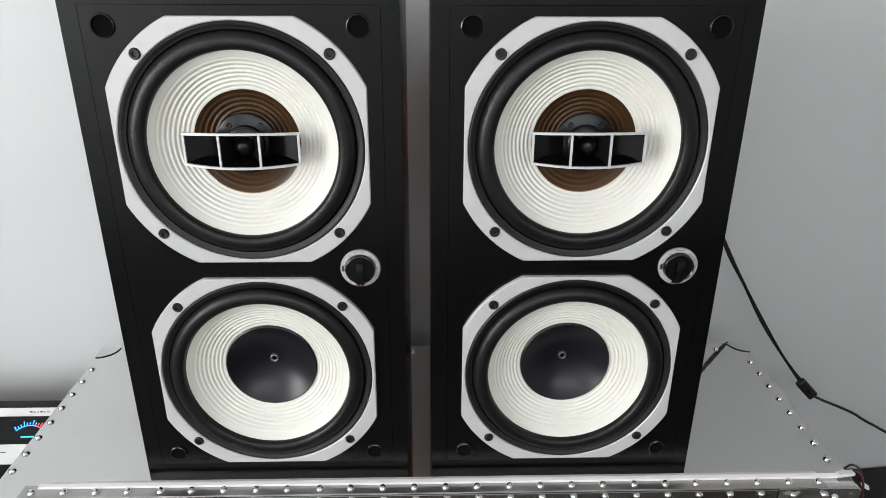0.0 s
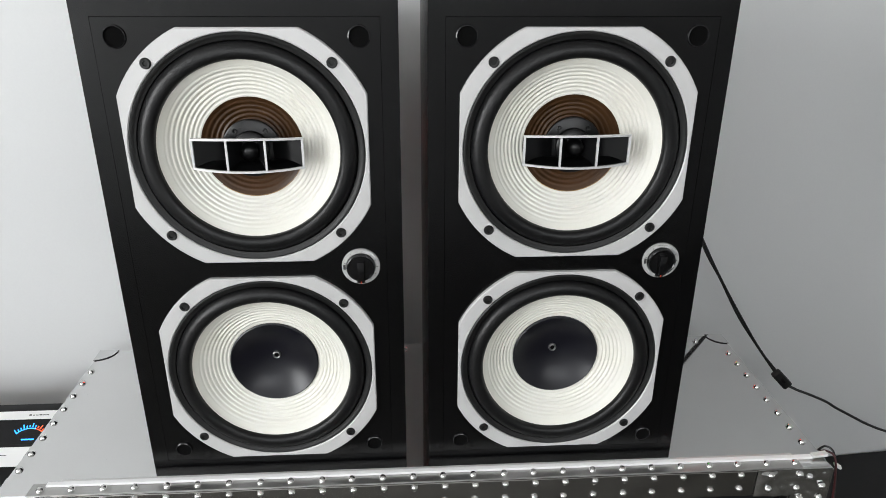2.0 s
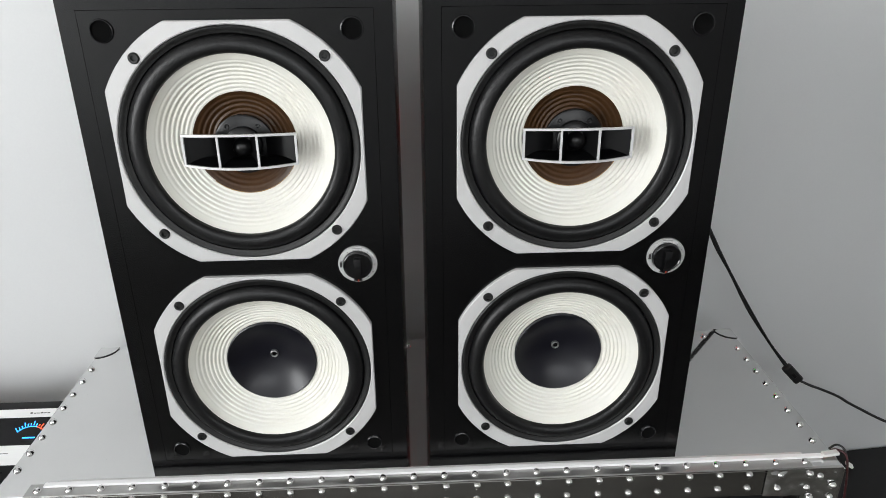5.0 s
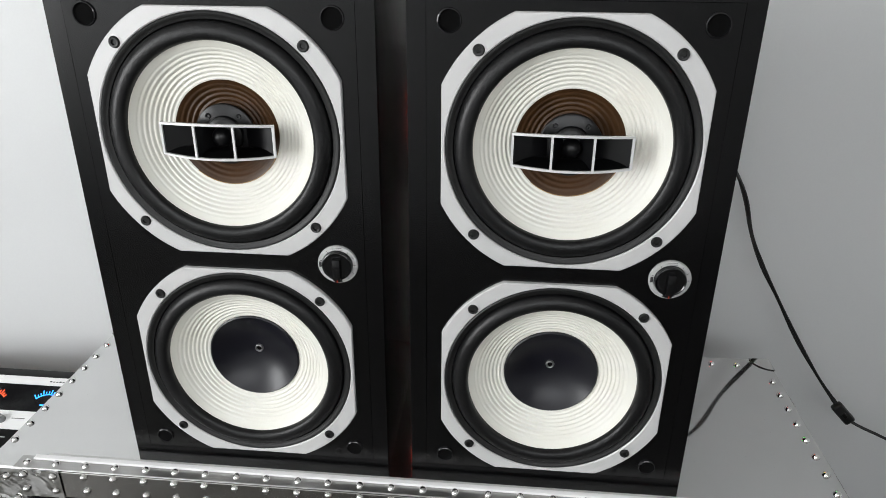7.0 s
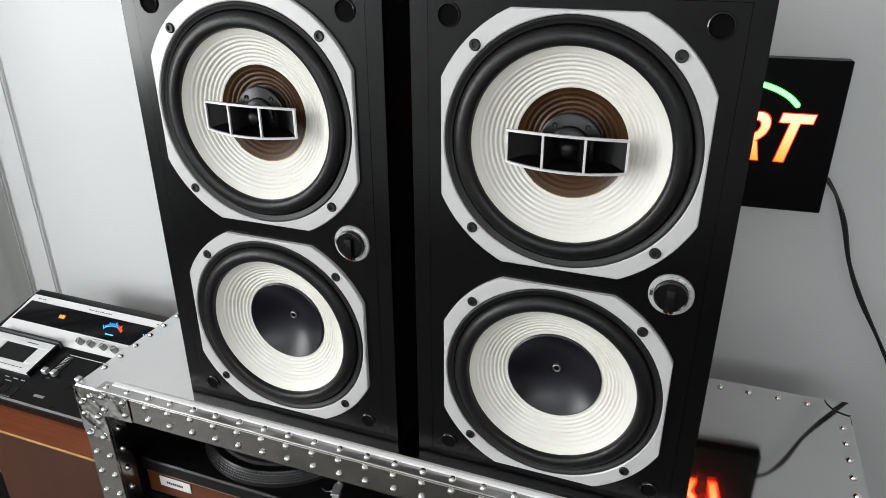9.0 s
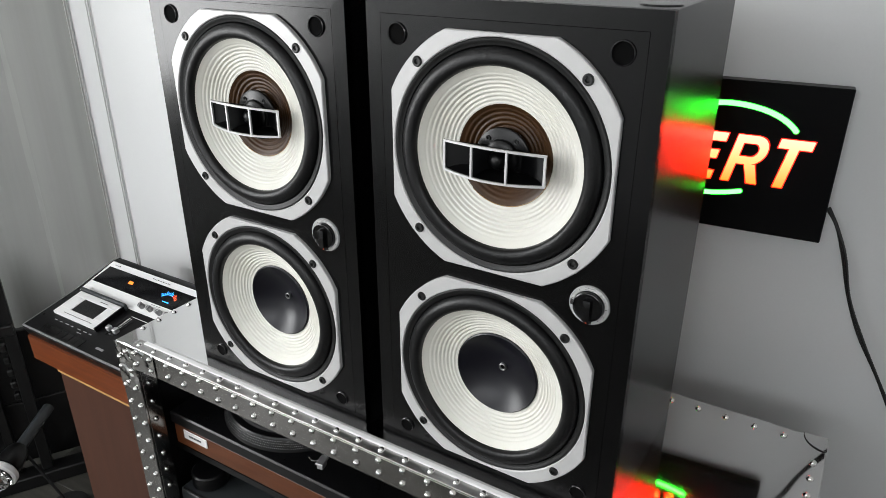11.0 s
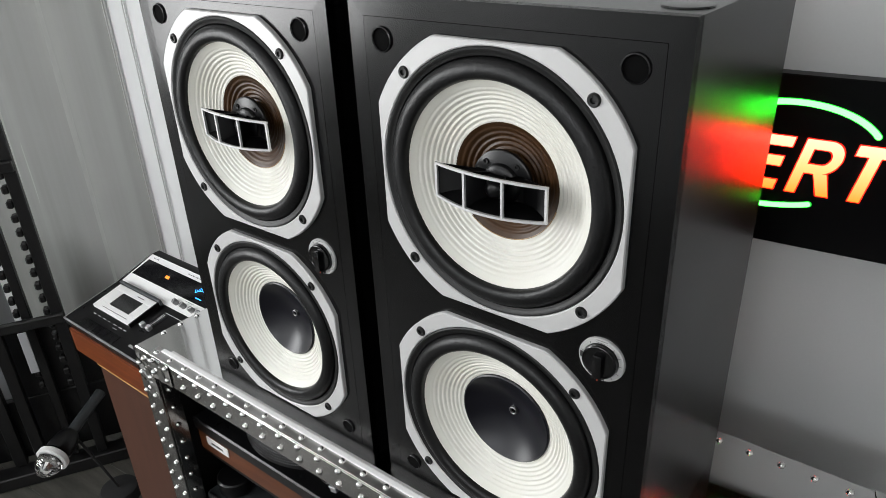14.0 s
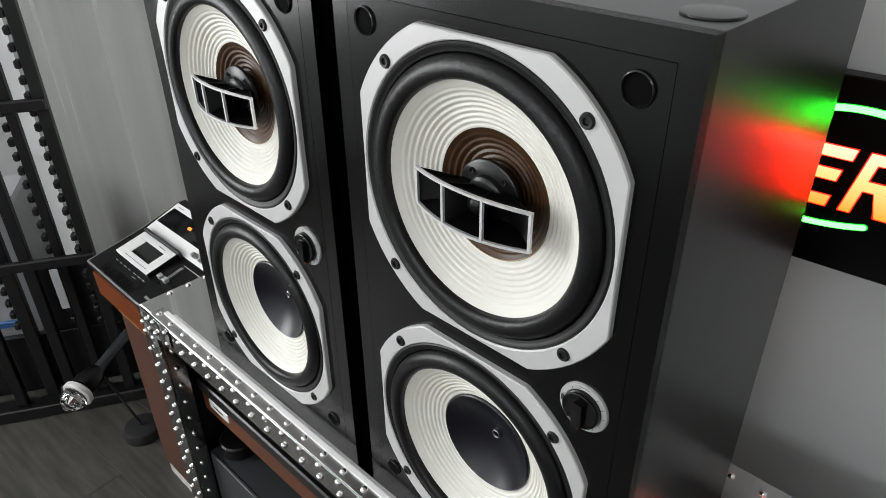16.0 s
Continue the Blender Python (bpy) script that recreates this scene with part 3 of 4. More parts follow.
        part("centre_bolt", lathe([(0.0034, 0.0412), (0.0036, 0.0386), (0.0046, 0.0380), (0.0056, 0.0386), (0.0060, 0.0425)], 24), BOLT, fr, "small hollow metal bolt")
        # black disc for the dark inside of the bolt
        part("bolt_shade_disc", lathe([(0.0, 0.0404), (0.0034, 0.0404), (0.0035, 0.0412)], 20), HOLE_SHADE, fr)
    if not wide:
        fr.scale = (0.982, 1.0, 0.982)
    for sx in (-1, 1):
        for sz in (-1, 1):
            part("screw", SCREWME, None, fr, m=pose(sx * 0.1046, -0.0055, sz * 0.1046, 0, random.uniform(0, 90), 0))


def loudspeaker():
    s = thing("loudspeaker", "black two-woofer loudspeaker with cream cones, standing on the aluminium case", "loudspeaker", pose(0, 0, 0), "pair of loudspeakers")
    h = SW / 2
    yb, ye = 0.0010, 0.0017              # baffle plane and the cabinet's outer front edge
    for nm, b in (("side_panel", (-h, -h + 0.018, ye, SD, 0, SH)), ("side_panel", (h - 0.018, h, ye, SD, 0, SH)), ("top_panel", (-h + 0.018, h - 0.018, ye, SD, SH - 0.018, SH)),
                  ("bottom_panel", (-h + 0.018, h - 0.018, ye, SD, 0, 0.018)), ("back_panel", (-h + 0.018, h - 0.018, SD - 0.02, SD - 0.001, 0.018, SH - 0.018))):
        part(nm, boxes(b), VINYL, s, "black vinyl-covered panel")
    # the four mitred strips that slope back to the cabinet's edge
    i = 0.0205
    for k in range(4):
        P = [(-h, 0), (h, 0), (h, SH), (-h, SH)]
        Q = [(-h + i, i), (h - i, i), (h - i, SH - i), (-h + i, SH - i)]
        a, b = P[k], P[(k + 1) % 4]
        c, e = Q[(k + 1) % 4], Q[k]
        bm = bmesh.new()
        f = [bm.verts.new((q[0], (ye if q[1] > 0.1 else yb + 0.0004) - 0.0003, q[1])) for q in (a, b)] + [ bm.verts.new((c[0], yb + 0.0001, c[1])), bm.verts.new((e[0], yb + 0.0001, e[1]))]
        g = [bm.verts.new((v.co.x, ye + 0.012, v.co.z)) for v in f]
        bm.faces.new(f), bm.faces.new(g[::-1])
        for q in range(4):
            bm.faces.new((f[q], g[q], g[(q + 1) % 4], f[(q + 1) % 4]))
        bmesh.ops.recalc_face_normals(bm, faces=bm.faces[:])
        part("front_moulding", bm, BAFFLE, s)
    i += 0.0005
    w, x = h - i, 0.1105
    zu, zl = 0.4755, 0.1685
    gx, gz = [-w, -x, x, w], [i, zl - x, zl + x, zu - x, zu + x, SH - i]
    bm = bmesh.new()
    grid = [[bm.verts.new((px, 0.022, pz)) for pz in gz] for px in gx]
    for a in range(3):
        for c in range(5):
            if not (a == 1 and c in (1, 3)):
                bm.faces.new((grid[a][c], grid[a + 1][c], grid[a + 1][c + 1], grid[a][c + 1]))
    ex = bmesh.ops.extrude_face_region(bm, geom=bm.faces[:])
    bmesh.ops.translate(bm, verts=[v for v in ex["geom"] if isinstance(v, bmesh.types.BMVert)], vec=(0, yb - 0.022, 0))
    bmesh.ops.recalc_face_normals(bm, faces=bm.faces[:])
    part("baffle", bm, BAFFLE, s, "matte black front baffle")
    driver(s, zu, True)
    driver(s, zl, False)
    for sx in (-1, 1):
        ob = part("grille_socket", SOCKET, None, s, m=pose(sx * 0.1362, yb, 0.6085))
        part("socket_hole", SOCKSHADE, None, ob)
        ob = part("grille_socket", SOCKET, None, s, m=pose(sx * 0.1355, yb, 0.0405))
        ob.scale = (0.86, 1, 0.86)
        part("socket_hole", SOCKSHADE, None, ob)
    # tone control: scale ring, knob, red pointer
    tc = part("tone_control", lathe([(0.0186, 0.0), (0.0186, -0.0024), (0.0194, -0.0032), (0.0240, -0.0030), (0.0248, -0.0018), (0.0248, 0.0)], 48), RING, s, "silver scale ring", pose(0.1272, yb, 0.3215))
    part("knob", lathe([(0.0, -0.0078), (0.0160, -0.0078), (0.0172, -0.0088), (0.0180, -0.0084), (0.0184, -0.0070), (0.0184, 0.0)], 44), KNOB, tc, "glossy black knob")
    part("knob_tab", boxes((-0.0048, 0.0048, -0.0132, -0.0079, -0.0168, 0.0105), bev=0.0016, seg=2), KNOB, tc, "raised grip of the knob")
    part("knob_tab", boxes((-0.0036, 0.0036, -0.0086, -0.0033, -0.0212, -0.0170), bev=0.0008), KNOB, tc, "black tab of the knob")
    part("pointer", boxes((-0.0006, 0.0006, -0.0091, -0.0086, -0.0212, -0.0172)), RED, tc, "red pointer mark")
    part("scale_gap", prism([(0.0180 * math.cos(a), 0.0180 * math.sin(a)) for a in (-1.85, -1.7, -1.5, -1.35)] + [(0.0234 * math.cos(a), 0.0234 * math.sin(a)) for a in (-1.35, -1.5, -1.7, -1.85)], -0.0032, -0.0028), PLASTIC, tc)
    for a in (2.9, 2.2, 0.9, 0.45, 0.0, -0.5, -0.95):
        part("scale_mark", move(boxes((0.0196, 0.0222, -0.0032, -0.0029, -0.0003, 0.0003)), Matrix.Rotation(-a, 4, "Y")), INK, tc)
    part("scale_mark", boxes((-0.0062, 0.0062, -0.0032, -0.0029, 0.0196, 0.0200), (-0.0062, 0.0062, -0.0032, -0.0029, 0.0220, 0.0224)), INK, tc)
    part("scale_mark", boxes((-0.0228, -0.0196, -0.0032, -0.0029, -0.0036, 0.0036)), INK, tc)
    return s


left = loudspeaker()
left.matrix_world = pose(-0.1911, 0.7955, CT, 0, 0, 0)
right = copy_thing(left, pose(0.2051, 0.7955, CT, 0, 0, 0))
right["label"] = "black two-woofer loudspeaker with cream cones, beside the lit sign"

single("round_pad", move(lathe([(0.0, -0.0016), (0.019, -0.0016), (0.021, -0.0012), (0.0215, 0.0)], 40), pose(0.360, 0.846, CT + SH + 0.0002, -90, 0, 0)), PAD,
       "flat round grey pad lying on the loudspeaker top", "pad")

# ---------------------------------------------------------------- lit sign on the wall
sign = thing("neon_sign", "black wall sign with glowing red-yellow letters and green arcs", "sign", m=ROOM @ Matrix.Translation((0, -0.03, 0)))
SZ0, SZ1, SX1, SX0 = 1.104, 1.351, -0.004, -0.49
part("sign_box", boxes((SX0, SX1, 0.0, 0.026, SZ0, SZ1), bev=0.0015), ACRYL, sign, "black acrylic light box")


LZ0, LZ1, SLANT = 1.1875, 1.2665, 0.22
BAR = 0.0142


def rect(x0, x1, z0, z1):
    return [(x0, z0), (x1, z0), (x1, z1), (x0, z1)]


def bowl(x0, x1, zc, rz, rx, w):
    """The round of a letter: a band from (x0, top) round the right side back to (x0, bottom)."""
    outer, inner = [(x0, zc + rz)], [(x0, zc + rz - w)]
    for k in range(15):
        a = math.pi / 2 - math.pi * k / 14
        outer.append((x1 - rx + rx * math.cos(a), zc + rz * math.sin(a)))
        inner.append((x1 - rx + (rx - w) * math.cos(a), zc + (rz - w) * math.sin(a)))
    outer.append((x0, zc - rz)), inner.append((x0, zc - rz + w))
    return [[outer[k], outer[k + 1], inner[k + 1], inner[k]] for k in range(len(outer) - 1)]


# upright letter shapes; the slant is added below
LETTERS = {
    "E": [rect(-0.2325, -0.2185, LZ0, LZ1), rect(-0.2185, -0.1835, LZ1 - BAR, LZ1), rect(-0.2185, -0.1880, 1.2228, 1.2372), rect(-0.2185, -0.1845, LZ0, LZ0 + BAR)],
    "R": [rect(-0.1690, -0.1562, LZ0, LZ1)] + bowl(-0.1562, -0.1172, 1.2425, 0.0240, 0.0215, 0.0130) + [[(-0.1436, 1.2185), (-0.1287, LZ0), (-0.1137, LZ0), (-0.1275, 1.2195)]],
    "T": [rect(-0.1060, -0.0575, LZ1 - BAR - 0.0004, LZ1), rect(-0.0897, -0.0755, LZ0, LZ1 - BAR - 0.0004)],
}


def letter(polys, grow, yy, material, name, label):
    """One glowing letter, its flat pieces laid side by side."""
    bm = bmesh.new()
    for k, poly in enumerate(polys):
        cx, cz = sum(p[0] for p in poly) / len(poly), sum(p[1] for p in poly) / len(poly)
        pts = []
        for x, z in poly:
            d = Vector((x - cx, z - cz))
            x, z = x + grow * (1 if d.x > 0 else -1), z + grow * (1 if d.y > 0 else -1)
            pts.append((x + SLANT * (z - LZ0), z))
        prism(pts, yy - 0.00003 * k * (grow > 0), 0.0008, bm)
    return part(name, bm, material, sign, label)


for polys in LETTERS.values():
    letter(polys, 0.0, -0.0016, LETTER, "letter", "glowing yellow-red letter")
    letter(polys, 0.0014, -0.0006, LETTER_HALO, "letter_halo", "red halo of the letter, built as a glowing rim")
for x in (-0.275, -0.33, -0.385, -0.44):
    part("letter_bar", boxes((x - 0.006, x + 0.006, -0.0014, -0.0004, LZ0, LZ1), (x + 0.0065, x + 0.034, -0.0014, -0.0004, LZ1 - 0.014, LZ1)), LETTER, sign, "glowing red letter, hidden behind the loudspeaker")


def arc(a0, a1, r, material, yy, rx=0.108, rz=0.058, cx=-0.170, cz=1.257):
    pts = [(cx + rx * math.cos(a0 + (a1 - a0) * k / 30), yy, cz + rz * math.sin(a0 + (a1 - a0) * k / 30)) for k in range(31)]
    bm = tube(pts, r, 8, 1)
    for v in bm.verts:
        v.co.y = yy + (v.co.y - yy) * 0.2
    for x, _, z in (pts[0], pts[-1]):
        lathe([(0.0, yy - 0.22 * r), (0.7 * r, yy - 0.16 * r), (r, yy)], 14, x, z, bm)
    return bm


for a0, a1 in ((0.42, 2.72),):
    part("arc", arc(a0, a1, 0.0040, GREEN, -0.0012), GREEN, sign, "glowing green arc")
    part("arc_halo", arc(a0 - 0.006, a1 + 0.006, 0.0049, GREEN_HALO, -0.0004), GREEN_HALO, sign, "green halo of the arc, built as a dim rim")
part("arc", arc(4.0, 5.23, 0.0037, GREEN, -0.0012, 0.16, 0.08, -0.215, 1.242), GREEN, sign, "glowing green arc")
part("arc_halo", arc(3.99, 5.236, 0.0046, GREEN_HALO, -0.0004, 0.16, 0.08, -0.215, 1.242), GREEN_HALO, sign, "green halo of the arc, built as a dim rim")

cable = thing("power_cable", "twisted black power cable with an inline switch, hanging from the sign", "cable")
CPTS = [(0.537, 1.308, 1.160), (0.556, 1.297, 1.138), (0.576, 1.289, 1.090), (0.595, 1.285, 1.032), (0.624, 1.280, 0.968), (0.665, 1.275, 0.903), (0.713, 1.266, 0.820), (0.764, 1.252, 0.748), (0.806, 1.240, 0.692)]
part("cord", tube(CPTS, 0.0026, 8, 6), CABLE, cable)
part("cord", tube([(x + 0.003, y - 0.002, z - 0.003 * ((k % 2) * 2 - 1)) for k, (x, y, z) in enumerate(CPTS)], 0.0024, 8, 6), CABLE, cable)
part("cord", tube([(0.836, 1.232, 0.662), (0.856, 1.222, 0.655), (0.882, 1.212, 0.648), (0.916, 1.205, 0.634), (0.955, 1.200, 0.611), (1.07, 1.195, 0.555), (1.3, 1.22, 0.48), (1.6, 1.3, 0.36)], 0.0030, 8, 6), CABLE, cable)
swm = Matrix.Translation((0.822, 1.236, 0.676)) @ pose(0, 0, 0, 0, 46, 0)
part("inline_switch", move(boxes((-0.026, 0.026, -0.008, 0.008, -0.011, 0.011), bev=0.006, seg=3), swm), CABLE, cable, "black inline switch")
part("switch_button", move(boxes((-0.007, 0.007, -0.0095, -0.007, -0.004, 0.004), bev=0.001), swm), PLASTIC, cable)

# black low unit by the wall
bench = thing("low_cabinet", "plain black low cabinet against the wall", "cabinet")
part("body", move(boxes((0.18, 1.2, -0.39, -0.006, 0.04, 0.330), bev=0.003), ROOM), MATTE, bench)
part("top", move(boxes((0.17, 1.21, -0.40, -0.004, 0.3305, 0.352), bev=0.003), ROOM), MATTE, bench)
part("base", move(boxes((0.2, 1.18, -0.36, -0.02, 0.0, 0.0395)), ROOM), MATTE, bench)

# ---------------------------------------------------------------- brown cabinet with the cassette deck
cab = thing("speaker_cabinet", "brown wooden cabinet with a pale edging strip on a white plinth", "cabinet")
part("body", boxes((-0.999, -0.60, 0.842, 1.11, 0.05, 0.574), bev=0.003), SIDEWOOD, cab)
part("edging", boxes((-1.001, -0.60, 0.838, 1.11, 0.5745, 0.5862), bev=0.001), OAK, cab, "pale wooden edging")
part("plinth", boxes((-0.993, -0.60, 0.848, 1.10, 0.0, 0.0495)), PLINTH, cab, "white plinth")

deck = thing("cassette_deck", "black and silver cassette deck in walnut case, meters lit", "cassette deck", m=pose(-1.087, 0.832, 0.587, 0, 0, 0))
DW, DD = 0.46, 0.245
part("walnut_case", side_prism([(0.002, 0.0), (0.0, 0.066), (0.006, 0.0665), (0.244, 0.0665), (0.250, 0.06), (0.250, 0.0)], 0.0, DW), WALNUT, deck, "orange-brown walnut case")
part("deck_body", side_prism([(0.006, 0.067), (-0.004, 0.092), (-0.002, 0.0985), (0.148, 0.130), (0.232, 0.186), (0.252, 0.187), (0.252, 0.067)], -0.002, DW + 0.002), PLASTIC, deck, "black deck body")
for v in bpy.data.objects["deck_body"].data.vertices:
    if v.co.y > 0.2 and v.co.x < 0.1:
        v.co.x += 0.046
part("front_rim", side_prism([(-0.0045, 0.0970), (-0.0045, 0.0992), (-0.002, 0.1000), (0.0, 0.0992)], -0.002, DW + 0.002), SILVER, deck, "thin bright rim")
for xx in (-0.0025, DW + 0.0005):
    part("side_rim", side_prism([(-0.004, 0.0970), (-0.002, 0.1000), (0.148, 0.1317), (0.232, 0.1878), (0.252, 0.1888), (0.252, 0.1865), (0.2325, 0.1855), (0.149, 0.1292)], xx, xx + 0.002), SILVER, deck, "thin bright rim")
    if xx < 0:
        for v in bpy.data.objects["side_rim"].data.vertices:
            if v.co.y > 0.2:
                v.co.x += 0.046
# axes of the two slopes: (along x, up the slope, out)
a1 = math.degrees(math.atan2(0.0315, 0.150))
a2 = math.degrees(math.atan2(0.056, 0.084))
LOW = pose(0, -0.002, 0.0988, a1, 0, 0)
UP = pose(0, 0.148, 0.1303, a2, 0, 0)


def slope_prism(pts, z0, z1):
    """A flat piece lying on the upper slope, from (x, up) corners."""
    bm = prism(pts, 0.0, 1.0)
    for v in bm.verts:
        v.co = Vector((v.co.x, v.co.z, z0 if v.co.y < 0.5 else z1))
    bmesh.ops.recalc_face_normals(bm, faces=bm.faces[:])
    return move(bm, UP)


fp = part("face_plate", slope_prism([(0.012, 0.0), (DW - 0.004, 0.0), (DW - 0.004, 0.034), (0.028, 0.034), (0.052, 0.0845), (DW - 0.004, 0.0845), (DW - 0.004, 0.1), (0.050, 0.1)], 0.0, 0.002), FACE, deck, "brushed silver face plate")
part("display_window", slope_prism([(0.0286, 0.0345), (DW - 0.006, 0.0345), (DW - 0.006, 0.084), (0.0526, 0.084)], 0.0, 0.0022), GLASSBLACK, deck, "smoked black display window")
part("indicator", move(boxes((0.150, 0.166, 0.058, 0.066, 0.0023, 0.0030), bev=0.0004), UP), AMBER, deck, "amber indicator lamp")


def meter(x):
    """A lit level meter behind the window."""
    g = part("meter", move(boxes((x, x + 0.074, 0.040, 0.0815, 0.0023, 0.0028)), UP), GLASSBLACK, deck, "lit blue and red level meter")
    for k in range(12):
        a = -0.85 + 1.7 * k / 11
        cx, cy = x + 0.036 + 0.050 * math.sin(a) * 0.62, 0.039 + 0.030 * math.cos(a)
        h = 0.0075 if k % 3 == 0 else 0.0042
        c = BLUE if k < 8 else REDSEG
        part("scale_tick", move(boxes((-0.0009, 0.0009, 0, h, 0, 0.0004)), UP @ Matrix.Translation((cx, cy, 0.0031)) @ Matrix.Rotation(-a * 0.8, 4, "Z")), c, g)
    for q, (lo, hi) in enumerate(((0, 16), (16, 24))):
        pts = []
        for k in range(lo, hi + 1):
            a = -0.85 + 1.7 * k / 24
            pts.append(UP @ Vector((x + 0.036 + 0.031 * math.sin(a), 0.0385 + 0.0285 * math.cos(a), 0.0034)))
        part("scale_arc", tube(pts, 0.0008, 6, 1), BLUE if q == 0 else REDSEG, g)
    part("scale_text", move(boxes((x + 0.024, x + 0.046, 0.0455, 0.0480, 0.0031, 0.0035)), UP), BLUE, g)


meter(0.266)
meter(0.374)
for k, x in enumerate((0.245, 0.275, 0.308, 0.338)):
    kb = part("knob", move(lathe([(0.0, -0.013), (0.0058, -0.013), (0.0066, -0.012), (0.0070, 0.0)], 20), UP @ pose(x, 0.017, 0.002, -90, 0, 0)), BOLT, deck, "small silver knob")
    part("knob_lever", move(boxes((-0.0014, 0.0014, -0.007, 0.007, 0.013, 0.0145), bev=0.0005), UP @ pose(x, 0.017, 0.002, 0, 0, 20 - 30 * k)), SILVER, kb)
for x0, x1, y in ((0.066, 0.092, 0.092), (0.215, 0.285, 0.0915), (0.40, 0.44, 0.092)):
    n = int((x1 - x0) / 0.006)
    part("lettering", move(boxes(*[(x0 + 0.006 * k, x0 + 0.006 * k + 0.0042, y - 0.0009, y + (0.0006 if k % 3 else 0.0015), 0.002, 0.0022) for k in range(n)]), UP), INK, fp, "dark lettering")
part("lettering", move(boxes((0.265, 0.300, 0.0295, 0.0303, 0.002, 0.0023), (0.355, 0.380, 0.0195, 0.0205, 0.002, 0.0023)), UP), INK, fp)
# cassette lid: a raised silver frame round a dark window
LID = LOW @ pose(0, 0, -0.003, 1.5, 0, 0)
lid = part("cassette_lid", move(boxes((0.036, 0.200, 0.062, 0.083, 0.001, 0.010), (0.036, 0.200, 0.126, 0.144, 0.001, 0.010), (0.036, 0.078, 0.0832, 0.1258, 0.001, 0.010), (0.166, 0.200, 0.0832, 0.1258, 0.001, 0.010), bev=0.0008), LID), FACE, deck, "silver cassette lid")
part("lid_window", move(boxes((0.0782, 0.1658, 0.0834, 0.1256, 0.001, 0.0085)), LID), GLASSBLACK, lid, "dark cassette window")
part("lid_side", move(boxes((0.2005, 0.204, 0.060, 0.146, 0.0, 0.012)), LID), PLASTIC, lid)
part("lid_back", move(boxes((0.034, 0.208, 0.1448, 0.152, 0.0, 0.018), bev=0.001), LOW), GREYTOP, lid)
part("lettering", move(boxes(*[(0.070 + 0.011 * k, 0.070 + 0.011 * k + 0.0085, 0.0695, 0.0710, 0.010, 0.0103) for k in range(10)]), LID), INK, lid)
part("lettering", move(boxes((0.128, 0.158, 0.1335, 0.1352, 0.010, 0.0103)), LID), INK, lid)
# sliding level controls
for x in (0.232, 0.256, 0.322, 0.342):
    part("slot", move(boxes((x - 0.002, x + 0.002, 0.066, 0.130, 0.0005, 0.0014)), LOW), MATTE, deck)
    part("slider", move(boxes((x - 0.0062, x + 0.0062, 0.073, 0.085, 0.0014, 0.0135), bev=0.0014), LOW), SILVER, deck, "silver slider cap")
for k in range(11):
    part("scale_line", move(boxes((0.239, 0.249, 0.088 + 0.0040 * k, 0.0888 + 0.0040 * k, 0.0005, 0.0013)), LOW), WHITEINK, deck)
part("panel_outline", move(boxes((0.240, 0.360, 0.135, 0.1362, 0.0003, 0.0013), (0.240, 0.2412, 0.112, 0.1258, 0.0003, 0.0013)), LOW), WHITEINK, deck)
for k, (x, w) in enumerate(((0.060, 0.010), (0.082, 0.008), (0.103, 0.012), (0.126, 0.007), (0.150, 0.012), (0.173, 0.012), (0.194, 0.010))):
    part("key", move(boxes((x - 0.004, x + 0.016, 0.004, 0.030, -0.001, 0.0009), bev=0.0004), LOW), KNOB, deck, "black piano key")
    part("lettering", move(boxes((x, x + w, 0.0465, 0.0485, 0.0005, 0.0012)), LOW), WHITEINK, deck)
part("lettering", move(boxes((0.160, 0.176, 0.038, 0.040, 0.0005, 0.0012), (0.255, 0.280, 0.020, 0.026, 0.0005, 0.0012)), LOW), SILVER, deck)

# ---------------------------------------------------------------- inside the case
tt = thing("turntable", "turntable with black dotted platter on a walnut plinth", "turntable")
part("plinth", boxes((-0.525, 0.20, 0.806, 1.12, 0.588, 0.640), bev=0.003), PLINTHWOOD, tt, "dark walnut plinth")
for x in (-0.47, 0.14):
    for y in (0.87, 1.06):
        part("foot", move(lathe([(0.0, 0.0), (0.022, 0.0), (0.024, 0.033), (0.0, 0.0335)], 20), pose(x, y, 0.5545, 90, 0, 0)), MATTE, tt)
part("deck_plate", boxes((-0.528, 0.203, 0.802, 1.12, 0.6405, 0.668), bev=0.003), PLASTIC, tt, "black top plate")
# tonearm at rest beside the platter, its head towards the front
HX, HY, HZ = -0.134, 0.820, 0.705
part("headshell", move(boxes((-0.0075, 0.0075, -0.012, 0.014, -0.002, 0.002), (-0.006, 0.006, -0.010, 0.006, -0.012, -0.0025), bev=0.001), pose(HX, HY, HZ, 0, 0, 12)), SILVER, tt, "silver cartridge head")
part("finger_lift", tube([(HX - 0.006, HY - 0.004, HZ + 0.001), (HX - 0.014, HY - 0.010, HZ + 0.002), (HX - 0.019, HY - 0.013, HZ + 0.010)], 0.0014, 8), CHROME, tt, "bright curved finger lift")
part("tonearm", tube([(HX - 0.003, HY + 0.014, HZ), (HX - 0.006, HY + 0.05, HZ + 0.004), (HX + 0.02, HY + 0.12, HZ + 0.006), (HX + 0.035, HY + 0.20, HZ + 0.006)], 0.0042, 10), SILVER, tt, "slim silver tonearm")
part("arm_base", move(lathe([(0.0, -0.045), (0.014, -0.044), (0.016, -0.020), (0.024, -0.012), (0.025, 0.0)], 28), pose(HX + 0.035, HY + 0.20, 0.6685, -90, 0, 0)), PLASTIC, tt, "round arm base")
